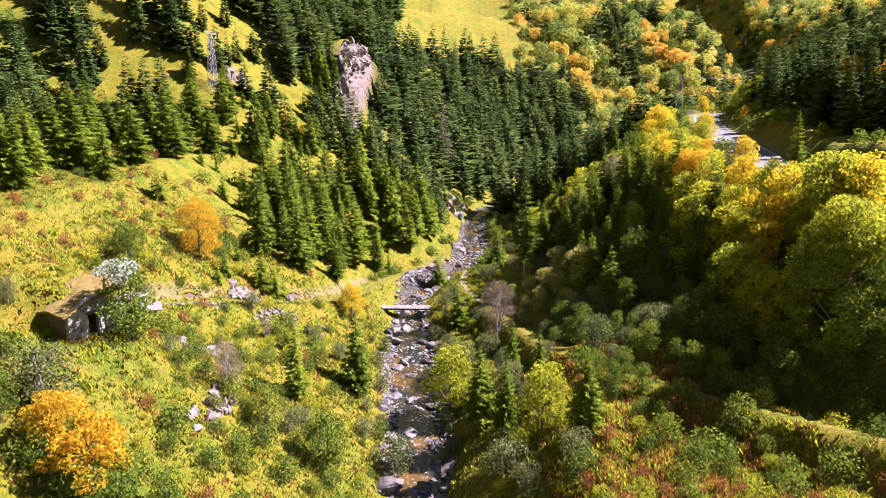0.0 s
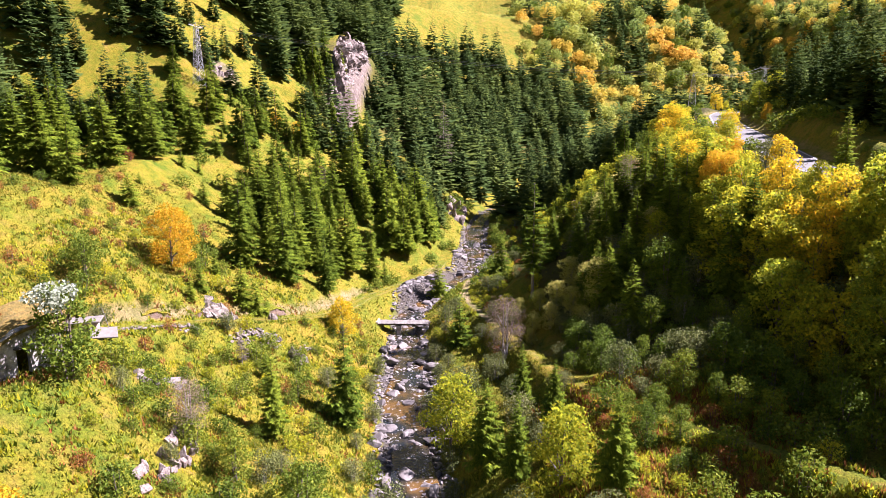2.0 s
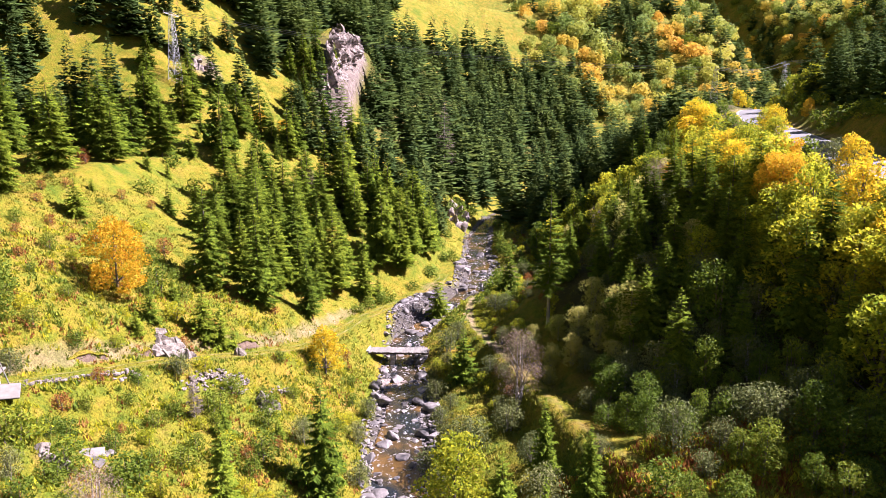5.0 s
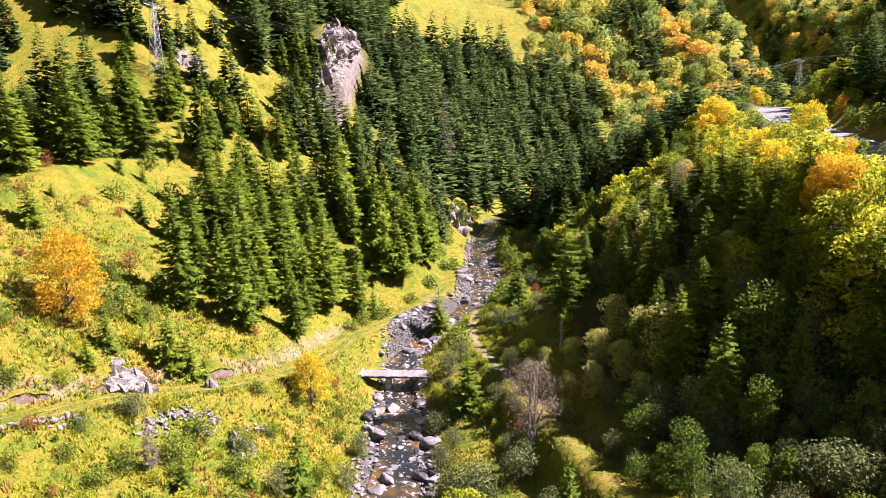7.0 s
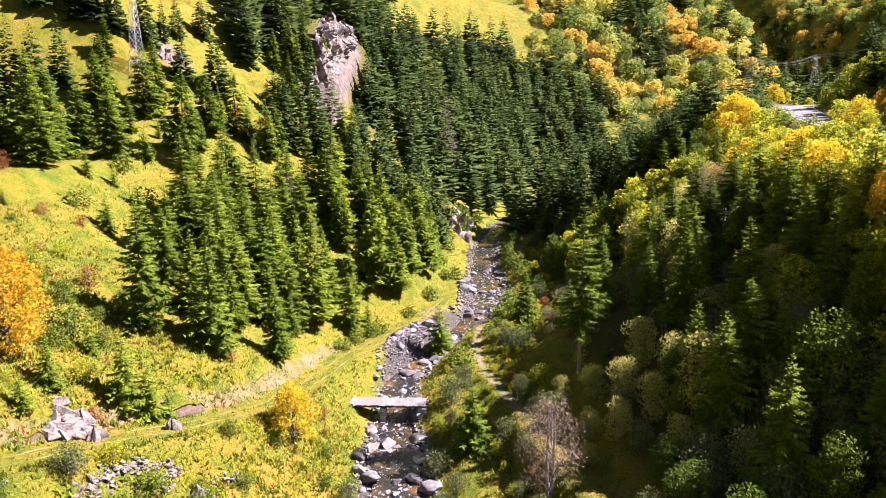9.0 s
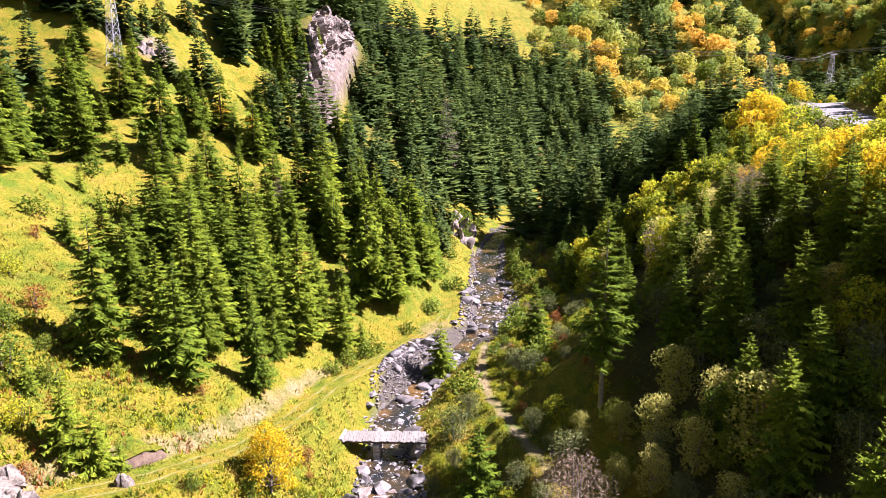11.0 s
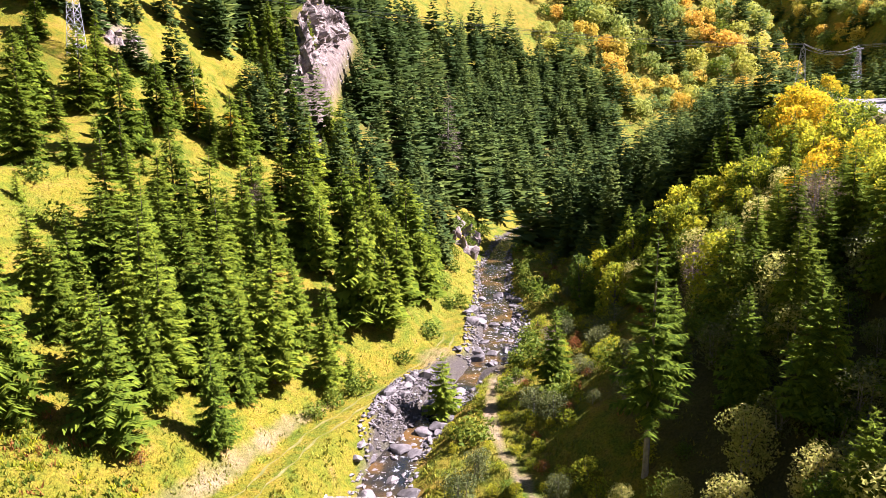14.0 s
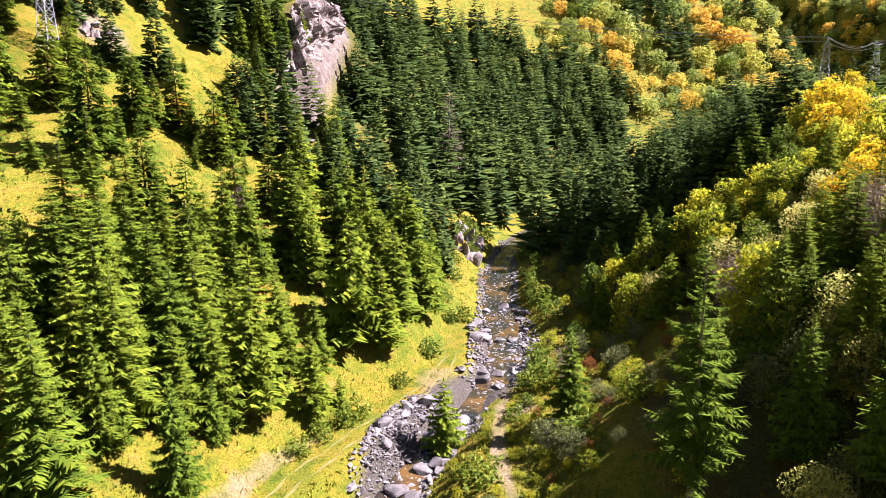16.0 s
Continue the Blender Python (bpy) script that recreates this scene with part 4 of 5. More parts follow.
bend = lambda x, y: np.where((np.abs(dist(ROAD, x, y)) > 4.4) & (np.abs(dist(ROAD, x, y)) < 24), 1.0, 0)
put_all(LIME, spread(9, (58, 92, 148, 205), bend, 2.6, TAKEN), 3, 5.5, cap=True)
put_all(YELLOW, spread(12, (58, 92, 148, 205), bend, 2.6, TAKEN), 3, 5.5, cap=True)
put_all(YBUSH, spread(10, (52, 80, 148, 190), bend, 1.6, TAKEN), 1.6, 3)
put_all(BUSH, spread(60, (52, 92, 140, 205), bend, 1.8, TAKEN), 1.2, 3)
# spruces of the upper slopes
joined("upper_spruce_wood", far_spruces(7, 2, 1.0, 1.4, 1.4), UPPER, 7.5, 17, NEEDLES_SHADED, "tall dark spruces standing on the upper slopes", "wood")
SCRUB_MODEL = [(2, *(np.array(q) for q in leaf_cloud(crown_lumps(2, 1.3, 150 + i, 10, 0.03), 260, 0.17, 150 + i, corners=3))) for i in range(3)]
joined("scrub", SCRUB_MODEL, SCRUB, 0.8, 2.8, LEAVES_GREEN, "low green scrub on the upper slopes", "scrub")
# far woods, each sort one object
FAR_SPRUCE, FAR_LEAF = far_spruces(), far_broadleaves()


def far_spruce_mask(x, y):
    d, e = dist(CREEK, x, y), dist(ROAD, x, y)
    spur = (d > 5.5) & (d < 66) & (y > 200) & (x < 60) & ~on_cliff(x, y)
    right = (d < -5) & (e > 5) & (y > 200)
    hill = (d > 8) & (d < 70) & (x >= 45)
    above = (e < -7) & (y > 195) & (d < -9)
    west = (d > 74) & (y < 230) & (x < -90)
    crest = (d >= 60) & (d < 120) & (y > 214) & (x < -30) & ~on_cliff(x, y)
    return np.where(spur | crest, 1.0, np.where(right | above, 0.9, np.where(hill, 0.5, np.where(west, 0.8, 0))))


def meadow_edge(y):
    return np.interp(y, [330, 344, 370, 420, 580, 900], [55, 41, 33, 34, 40, 60])


def far_leaf_mask(x, y):
    d = dist(CREEK, x, y)
    return np.where((d > 30) & (y > 325) & (x > meadow_edge(y) + 4), 0.15 + 0.85 * smooth(-0.35, 0.1, waves(x, y, 48, 3)), np.where((d < -38) & (y > 205), 0.25, 0))


joined("far_spruce_wood", FAR_SPRUCE, spread(420, (-75, 62, 200, 350), far_spruce_mask, 2.9, TAKEN, 30) + spread(300, (-180, 330, 110, 430), far_spruce_mask, 3.6, TAKEN, 25) + spread(190, (-150, -40, 214, 330), far_spruce_mask, 3.6, TAKEN, 25) + spread(330, (-230, -88, 70, 260), lambda x, y: np.where(far_spruce_mask(x, y) > 0, 1.0, 0), 4.0, TAKEN, 25) + spread(150, (185, 360, 330, 600), lambda x, y: np.where(dist(CREEK, x, y) > 8, 0.6, 0), 5, TAKEN) + spread(70, (40, 190, 330, 470), lambda x, y: np.where(far_leaf_mask(x, y) > 0.1, waves(x, y, 60, 8) > 0.1, 0), 5, TAKEN), 10, 20, NEEDLES_SHADED, "dense dark spruce wood on the far slopes", "wood")
leafy = spread(300, (150, 350, 335, 640), far_leaf_mask, 6.5, TAKEN, 25) + spread(330, (30, 230, 320, 480), far_leaf_mask, 6.2, TAKEN, 25) + spread(160, (30, 480, 300, 660), far_leaf_mask, 7, TAKEN)
leafy += spread(170, (185, 330, 390, 700), lambda x, y: np.where(dist(CREEK, x, y) > 30, 1.0, 0), 5.5, TAKEN, 20)
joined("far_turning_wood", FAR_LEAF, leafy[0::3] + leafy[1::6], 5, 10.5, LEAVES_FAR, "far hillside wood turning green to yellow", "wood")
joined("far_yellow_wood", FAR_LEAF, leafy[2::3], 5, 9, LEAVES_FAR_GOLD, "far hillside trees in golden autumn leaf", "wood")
joined("far_green_wood", FAR_LEAF, leafy[4::6], 5, 10, LEAVES_GREEN, "far hillside trees still in green leaf", "wood")


# spruces at the edge of the right-hand wood
put_list(SPRUCE, [(16, 114.5, 8.5), (19.2, 108.5, 9), (17.2, 121, 8.5), (22, 102.5, 9), (23.4, 110.5, 10)], TAKEN, 2.8)


# ---- rocks ----
def hull_rock(seed, flat=1.0, tall=1.0, n=15, rough=0.22):
    """An angular stone about one metre across."""
    r = random.Random(seed)
    bm = bmesh.new()
    for _ in range(n):
        v = Vector((r.gauss(0, 1), r.gauss(0, 1), r.gauss(0, 1))).normalized() * 0.5 * r.uniform(1 - rough, 1 + rough)
        bm.verts.new((v.x * r.uniform(0.85, 1.15), v.y, v.z * tall * flat))
    out = bmesh.ops.convex_hull(bm, input=bm.verts)
    bmesh.ops.delete(bm, geom=list({g for g in out["geom_interior"] + out["geom_unused"] if isinstance(g, bmesh.types.BMVert)}), context="VERTS")
    return bm


def worn(bm, width=0.06):
    bmesh.ops.bevel(bm, geom=bm.edges[:], offset=width, segments=1, affect="EDGES", clamp_overlap=True)
    return bm


STONES = [bm_mesh("stone", worn(hull_rock(200 + i, 0.72)), STONE_WET) for i in range(9)]


def arrays(bm):
    bm.verts.ensure_lookup_table()
    v = np.array([tuple(q.co) for q in bm.verts])
    f = [tuple(q.index for q in p.verts) for p in bm.faces]
    bm.free()
    return v, f


def heap(name, rows, material, seed, label, category="rock", kind=""):
    """One rock mass of several angular blocks: x, y, width, height each, set into the ground."""
    r = random.Random(seed)
    pieces = []
    zs = ground(np.array([q[0] for q in rows]), np.array([q[1] for q in rows]))
    for (x, y, wide, high), z in zip(rows, zs):
        v, f = arrays(worn(hull_rock(r.randrange(10 ** 6), 0.9, 1.0, 11, 0.28), 0.025))
        a = r.uniform(0, 6.28)
        c, s = math.cos(a), math.sin(a)
        v = np.stack([(v[:, 0] * c - v[:, 1] * s) * wide + x, (v[:, 0] * s + v[:, 1] * c) * wide * r.uniform(0.7, 1.1) + y, v[:, 2] * high * 1.6 + z + high * 0.05], 1)
        pieces.append((v.tolist(), f))
    if kind:
        verts, faces = gather(pieces)
        return tagged(new(name, mesh_from(name, verts, faces, material)), label, category, kind=kind)
    root = tagged(new(name), label, category, "rock outcrops")
    for v, f in pieces:
        part("rock_block", mesh_from("rock_block", v, f, material), root)
    return root


def boulder(x, y, size, z=None, squash=1.0, label="grey angular boulder in the stream bed", name="boulder", material=None, turn=None):
    ob = new(name, STONES[int(rng.integers(len(STONES)))] if material is None else bm_mesh(name, worn(hull_rock(int(rng.integers(10 ** 6)), 0.8, 1.0, 18)), material))
    z = ground_at(x, y) if z is None else z
    ob.matrix_basis = Matrix.Translation((x, y, z + 0.16 * size * squash)) @ Euler((rng.normal() * 0.2, rng.normal() * 0.2, rng.uniform(0, 6.28) if turn is None else turn)).to_matrix().to_4x4() @ Matrix.Diagonal((size * 1.1, size, size * squash, 1))
    return tagged(ob, label, "boulder", "boulders of the stream")


boulder(-6.9, 60.6, 3.0, squash=0.8, label="large pale boulder at the edge of the stream")
boulder(-3.2, 61.2, 1.9, label="pale boulder standing in the pool")
boulder(-5.2, 131.2, 2.3, squash=0.8, label="large dark boulder beside the lone young spruce")
boulder(-5.7, 126.6, 1.5)
boulder(-8.9, 127.2, 1.6)
heap("rock_outcrop", [(-8.8 + dx, 104.2 + dy, w, h) for dx, dy, w, h in ((-1.3, 0.6, 2.4, 0.7), (0.3, 0.2, 2.8, 0.6), (1.3, 1.0, 1.9, 0.5), (-0.6, -1.1, 2.2, 0.5), (0.8, -1.3, 1.6, 0.4))], CRAG, 31, "broad flat pinkish rock slabs below the bridge", "rock")
boulder(-4.9, 103.0, 2.0, squash=0.5, label="flat grey rock slab in the water", name="rock_slab", material=ROCK)

bed = lambda x, y: np.where(np.abs(dist(CREEK, x, y)) < creek_width(y) * 1.12, np.where(np.abs(y - 139.2) < 3.4, 0.03, 1.0) * (0.55 + 0.45 * (np.abs(dist(CREEK, x, y) - 0.4) > 1.2)), 0)
STONE_PLACES = []
for n, lo, hi, gap in ((95, 1.1, 2.3, 1.2), (195, 0.6, 1.2, 0.7)):
    spots = spread(n, (-14, 12, 54, 172), bed, gap, STONE_PLACES, 60)
    zs = ground(np.array([q[0] for q in spots]), np.array([q[1] for q in spots]))
    for (x, y), z in zip(spots, zs):
        boulder(x, y, rng.uniform(lo, hi), z=float(z), squash=rng.uniform(0.6, 1.0), label="grey stone in the stream bed")


def cobbles(n, box, mask, low, high, name, label, seed=5):
    """Small stones, too many to count."""
    r = np.random.default_rng(seed)
    x, y = r.uniform(box[0], box[1], n * 30), r.uniform(box[2], box[3], n * 30)
    ok = r.random(len(x)) < mask(x, y)
    x, y = x[ok][:n], y[ok][:n]
    z = ground(x, y)
    base = [arrays(hull_rock(300 + i, 0.7, 1.0, 9)) for i in range(6)]
    verts, faces, k = [], [], 0
    for a, b, c in zip(x, y, z):
        v, f = base[int(r.integers(6))]
        s, t = r.uniform(low, high), r.uniform(0, 6.28)
        w = np.stack([(v[:, 0] * math.cos(t) - v[:, 1] * math.sin(t)) * s + a, (v[:, 0] * math.sin(t) + v[:, 1] * math.cos(t)) * s + b, v[:, 2] * s + c + s * 0.15], 1)
        verts.extend(w.tolist())
        faces.extend([tuple(i + k for i in q) for q in f])
        k += len(v)
    return tagged(new(name, mesh_from(name, verts, faces, STONE_WET)), label, "stones", kind="stuff")


cobbles(5200, (-14, 24, 52, 215), bed, 0.22, 0.7, "cobbles", "loose grey cobbles and gravel in the stream bed")
cobbles(700, (-5, 3, 128, 137), lambda x, y: np.where(np.hypot((x + 1.8) / 2.4, (y - 132.5) / 3.0) < 1, 1.0, 0), 0.15, 0.4, "gravel_bar", "dark gravel bar beside the pool", 8)

cobbles(1100, (-11, -3, 124, 137), lambda x, y: np.where((dist(CREEK, x, y) > 0.6) & (dist(CREEK, x, y) < 4.2), 1.0, 0), 0.15, 0.45, "shingle_bank", "grey shingle along the bank of the stream", 9)

# cliff: a fissured rock face round the nose of the crag
def build_cliff():
    plan = chaikin([(-44, 214, 57), (-41, 208, 52), (-37.5, 205, 47), (-33.6, 207.5, 45.5), (-31.2, 215, 47), (-30.2, 226, 52), (-30.0, 240, 60), (-33, 252, 70)], 2)
    q = [Vector(p) for p in plan]
    run = [0.0]
    for a, b in zip(q[:-1], q[1:]):
        run.append(run[-1] + (b.xy - a.xy).length)
    nu, nv = 96, 60
    verts, faces = [], []
    for i in range(nu + 1):
        s = run[-1] * i / nu
        k = max(j for j in range(len(q) - 1) if run[j] <= s + 1e-6)
        f = (s - run[k]) / max(1e-6, run[k + 1] - run[k])
        p = q[k].lerp(q[k + 1], min(1, f))
        way = (q[k + 1] - q[k]).xy.normalized()
        out = Vector((way.y, -way.x, 0))
        t = i / nu
        high = 26 * math.sin(math.pi * min(1, 0.12 + 0.95 * t) * 0.92) ** 0.8 * (1 - 0.35 * t) * (0.42 + 0.66 * float(smooth(0.12, 0.38, t))) + 3.4 * noise.noise((s * 0.3, 3, 1)) + 2.2 * noise.noise((s * 0.9, 5, 1))
        for j in range(nv + 1):
            v = j / nv
            z = p.z - 3 + (high + 3) * v
            c = Vector((s * 0.55, z * 0.16, 2.0))
            crack = noise.ridged_multi_fractal(Vector((s * 0.30, z * 0.10, 7.0)), 0.9, 2.1, 5, 0.9, 2.0)
            ledge = noise.noise((s * 0.12, z * 0.42, 11.0))
            fine = noise.fractal(Vector((s * 0.9, z * 0.7, 4.0)), 0.8, 2.0, 5)
            push = 2.1 * (crack - 0.9) + 1.5 * ledge + 1.1 * fine - 1.2 * math.exp(-((s - 15) / 3.0) ** 2 - ((v - 0.34) / 0.10) ** 2) * 2.2
            verts.append(p + out * (push - 0.22 * high * v - 3.5 * max(0, v - 0.9) * 10 * (v - 0.9)) + Vector((0, 0, z - p.z)))
    for i in range(nu):
        for j in range(nv):
            a = i * (nv + 1) + j
            faces.append((a, a + nv + 1, a + nv + 2, a + 1))
    return tagged(new("cliff", mesh_from("cliff", verts, faces, CRAG)), "fissured pinkish grey rock cliff on the slope", "cliff", kind="structure")


cr = random.Random(4)
build_cliff()
heap("scree", [(-34 + cr.uniform(-3.5, 3.5), cr.uniform(193, 201), cr.uniform(0.8, 2.2), cr.uniform(0.4, 0.9)) for i in range(26)], WHITE_ROCK, 12, "pale scree below the cliff", "scree", "structure")
# outcrops on the left bank and slope
heap("rock_outcrop", [(0.2 + cr.uniform(-3.2, 2.2), cr.uniform(192, 203), cr.uniform(1.8, 3.8), cr.uniform(1.8, 4.2)) for i in range(16)], CRAG, 13, "fissured pale rock outcrop beside the stream", "rock")
heap("rock_outcrop", [(-30.2 + cr.uniform(-2.0, 2.0), 87.2 + cr.uniform(-1.4, 1.3), cr.uniform(1.0, 2.2), cr.uniform(0.7, 1.5)) for i in range(24)], WHITE_ROCK, 14, "white rock outcrop in the cut bank above the track", "rock")
heap("rock_outcrop", [(-24.6 + cr.uniform(-0.4, 0.4), 91.6 + cr.uniform(-0.4, 0.4), 0.9, 1.2) for i in range(3)], WHITE_ROCK, 15, "small white rock beside the track", "rock")
heap("rock_outcrop", [(-20.1 + cr.uniform(-0.8, 0.8), 85.2 + cr.uniform(-1.4, 1.4), cr.uniform(0.6, 1.3), cr.uniform(0.6, 1.4)) for i in range(18)], WHITE_ROCK, 16, "white split boulder on the grassy slope", "rock")
heap("rock_outcrop", [(-22.4 + cr.uniform(-0.9, 0.9), cr.uniform(50.5, 58.5), cr.uniform(0.6, 1.4), cr.uniform(0.5, 1.3)) for i in range(22)], CRAG, 17, "reddish rock outcrop among shrubs", "rock")
heap("rock_outcrop", [(-28.4 + cr.uniform(-0.7, 0.7), 63.9 + cr.uniform(-0.4, 0.4), 1.5, 0.9) for i in range(3)], WHITE_ROCK, 18, "flat pale rock in the grass", "rock")
heap("rock_outcrop", [(-61.5 + cr.uniform(-4.5, 4.5), 178 + cr.uniform(-3, 3), cr.uniform(1.2, 2.8), cr.uniform(0.8, 1.8)) for i in range(12)], CRAG, 19, "broken rock on the open slope", "rock")
heap("rock_outcrop", [(-50 + cr.uniform(-2.5, 2.5), 176 + cr.uniform(-2, 2), cr.uniform(1.0, 2.2), cr.uniform(0.6, 1.2)) for i in range(8)], CRAG, 20, "broken rock on the open slope", "rock")


def stone_wall(points, n, seed):
    """A tumbled dry stone wall, stone by stone."""
    r = random.Random(seed)
    root = new("dry_stone_wall")
    q = [Vector((x, y, 0)) for x, y in points]
    total = sum((b - a).length for a, b in zip(q[:-1], q[1:]))
    spots = []
    for i in range(n):
        s = r.uniform(0, total)
        for a, b in zip(q[:-1], q[1:]):
            if s <= (b - a).length:
                break
            s -= (b - a).length
        p = a.lerp(b, min(1, s / (b - a).length))
        spots.append((p.x + r.gauss(0, 0.26), p.y + r.gauss(0, 0.26), r.uniform(0.0, 0.6)))
    zs = ground(np.array([p[0] for p in spots]), np.array([p[1] for p in spots]))
    for (x, y, up), z in zip(spots, zs):
        ob = part("stone", WALL_STONES[r.randrange(5)], root)
        w = r.uniform(0.22, 0.52)
        ob.matrix_basis = Matrix.Translation((x, y, z + up * 0.55 - 0.02)) @ Euler((r.uniform(-.4, .4), r.uniform(-.4, .4), r.uniform(0, 6))).to_matrix().to_4x4() @ Matrix.Diagonal((w * 1.2, w, w * 0.7, 1))
    return tagged(root, "tumbled dry stone wall of pale stones below the track", "stone wall", "dry stone walls")


WALL_STONES = [bm_mesh("wall_stone", worn(hull_rock(400 + i, 0.8, 1.0, 12)), WHITE_ROCK) for i in range(5)]
stone_wall([(-26.2, 81.0), (-24.8, 85.0), (-22.6, 87.2)], 150, 1)
stone_wall([(-23.6, 84.0), (-22.6, 85.6)], 24, 2)
stone_wall([(-20.6, 88.6), (-19.0, 91.0)], 18, 3)
stone_wall([(-34.0, 69.5), (-31.0, 75.0), (-29.0, 78.5)], 80, 4)

# cut earth bank above the track, with a lip of turf
def build_bank(lo, hi, off, tall, seed):
    q = [Vector(p) for p in TRACK if True]
    pts = []
    for a, b in zip(q[:-1], q[1:]):
        n = max(1, round((b - a).length / 0.35))
        pts += [a.lerp(b, k / n) for k in range(n)]
    pts = [p for p in pts if lo <= p.y <= hi]
    face_v, lip_v = [], []
    for i, p in enumerate(pts):
        way = pts[min(i + 1, len(pts) - 1)] - pts[max(i - 1, 0)]
        out = Vector((-way.y, way.x, 0)).normalized()
        end = min(1, i / 6, (len(pts) - 1 - i) / 6)
        h = tall * end * max(0.04, 0.45 + 1.3 * noise.noise((i * 0.07, seed, 0)) + 0.35 * noise.noise((i * 0.5, seed, 3)))
        o = off + 0.5 * noise.noise((i * 0.08, seed, 5))
        for f in (-0.3, 0.25, 0.6, 1.0):
            face_v.append(p + out * (o + 0.55 * f * f + 0.18 * noise.noise((i * 0.4, f * 3, seed))) + Vector((0, 0, h * f)))
        for k, (e, z) in enumerate(((0.42, 0.92), (0.32, 1.02), (0.45, 1.2), (0.9, 1.28), (1.6, 1.22), (2.6, 1.0))):
            lip_v.append(p + out * (o + e + 0.12 * noise.noise((i * 0.6, seed, k))) + Vector((0, 0, h * z + (0.25 * (k - 3) if k > 3 else 0))))
    def sheet(rows, n):
        return [(i * n + k, (i + 1) * n + k, (i + 1) * n + k + 1, i * n + k + 1) for i in range(rows - 1) for k in range(n - 1)]
    root = new("earth_bank")
    part("bank_face", mesh_from("bank_face", face_v, sheet(len(pts), 4), SOIL), root, "bare crumbling brown earth face")
    part("turf_lip", mesh_from("turf_lip", lip_v, sheet(len(pts), 6), MEADOW), root, "overhanging grassy turf")
    return tagged(root, "eroded earth bank with a turf lip above the track", "earth bank", "earth banks")


SOIL = plain("bare_soil", [(0.3, (0.052, 0.032, 0.021)), (0.55, (0.098, 0.065, 0.043)), (0.75, (0.136, 0.101, 0.071))], 2.2, 0.95, 1.0, 0.12, 8)
build_bank(66, 86, 2.3, 1.1, 1.0)
build_bank(88.5, 101, 2.1, 1.2, 2.0)

# ---- bridge ----
def box_bm(cx, cy, cz, sx, sy, sz, bevel=0.02):
    bm = bmesh.new()
    bmesh.ops.create_cube(bm, size=1, matrix=Matrix.Translation((cx, cy, cz)) @ Matrix.Diagonal((sx, sy, sz, 1)))
    if bevel:
        bmesh.ops.bevel(bm, geom=bm.edges[:], offset=bevel, segments=1, affect="EDGES")
    return bm


def build_bridge():
    r = random.Random(3)
    root = new("footbridge")
    x0, x1, y, z = -13.9, -4.6, 111.7, 10.15
    planks = [bm_mesh("plank", box_bm(0, 0, 0, 0.235, 2.25 + 0.12 * i, 0.06), GREY_WOOD) for i in range(3)]
    n = 38
    for i in range(n):
        ob = part("plank", planks[r.randrange(3)], root)
        ob.matrix_basis = pose(x0 + (x1 - x0) * (i + 0.5) / n, y + r.uniform(-0.08, 0.08), z + r.uniform(-0.015, 0.02), r.uniform(-0.8, 0.8), r.uniform(-2, 2), r.uniform(-1.5, 1.5))
    for k, dy in enumerate((-0.75, 0.0, 0.75)):
        v, f = tube([(x0 - 0.3, y + dy, z - 0.21), ((x0 + x1) / 2, y + dy, z - 0.23), (x1 + 0.3, y + dy, z - 0.21)], [0.16, 0.17, 0.15], 9)
        part("beam", mesh_from("beam", v, f, DARK_WOOD, False), root, "dark round log beam")
    for name, x, w in (("pier_stone", -9.5, 0.7), ("abutment_stone", -13.4, 1.0), ("abutment_stone", -5.0, 0.9)):
        bottom = ground_at(x, y) - 0.4
        h = z - 0.38 - bottom
        rows = max(2, round(h / 0.42))
        for q in range(rows):
            for dy in np.arange(-0.9, 0.91, 0.6):
                bm = box_bm(x + r.uniform(-0.06, 0.06), y + dy + r.uniform(-0.05, 0.05), bottom + h * (q + 0.5) / rows, w * r.uniform(0.9, 1.1), 0.58 * r.uniform(0.9, 1.05), h / rows * 0.97, 0.06)
                part(name, bm_mesh(name, bm, ROCK), root)
    return tagged(root, "weathered plank footbridge on stone piers over the stream", "bridge")


build_bridge()

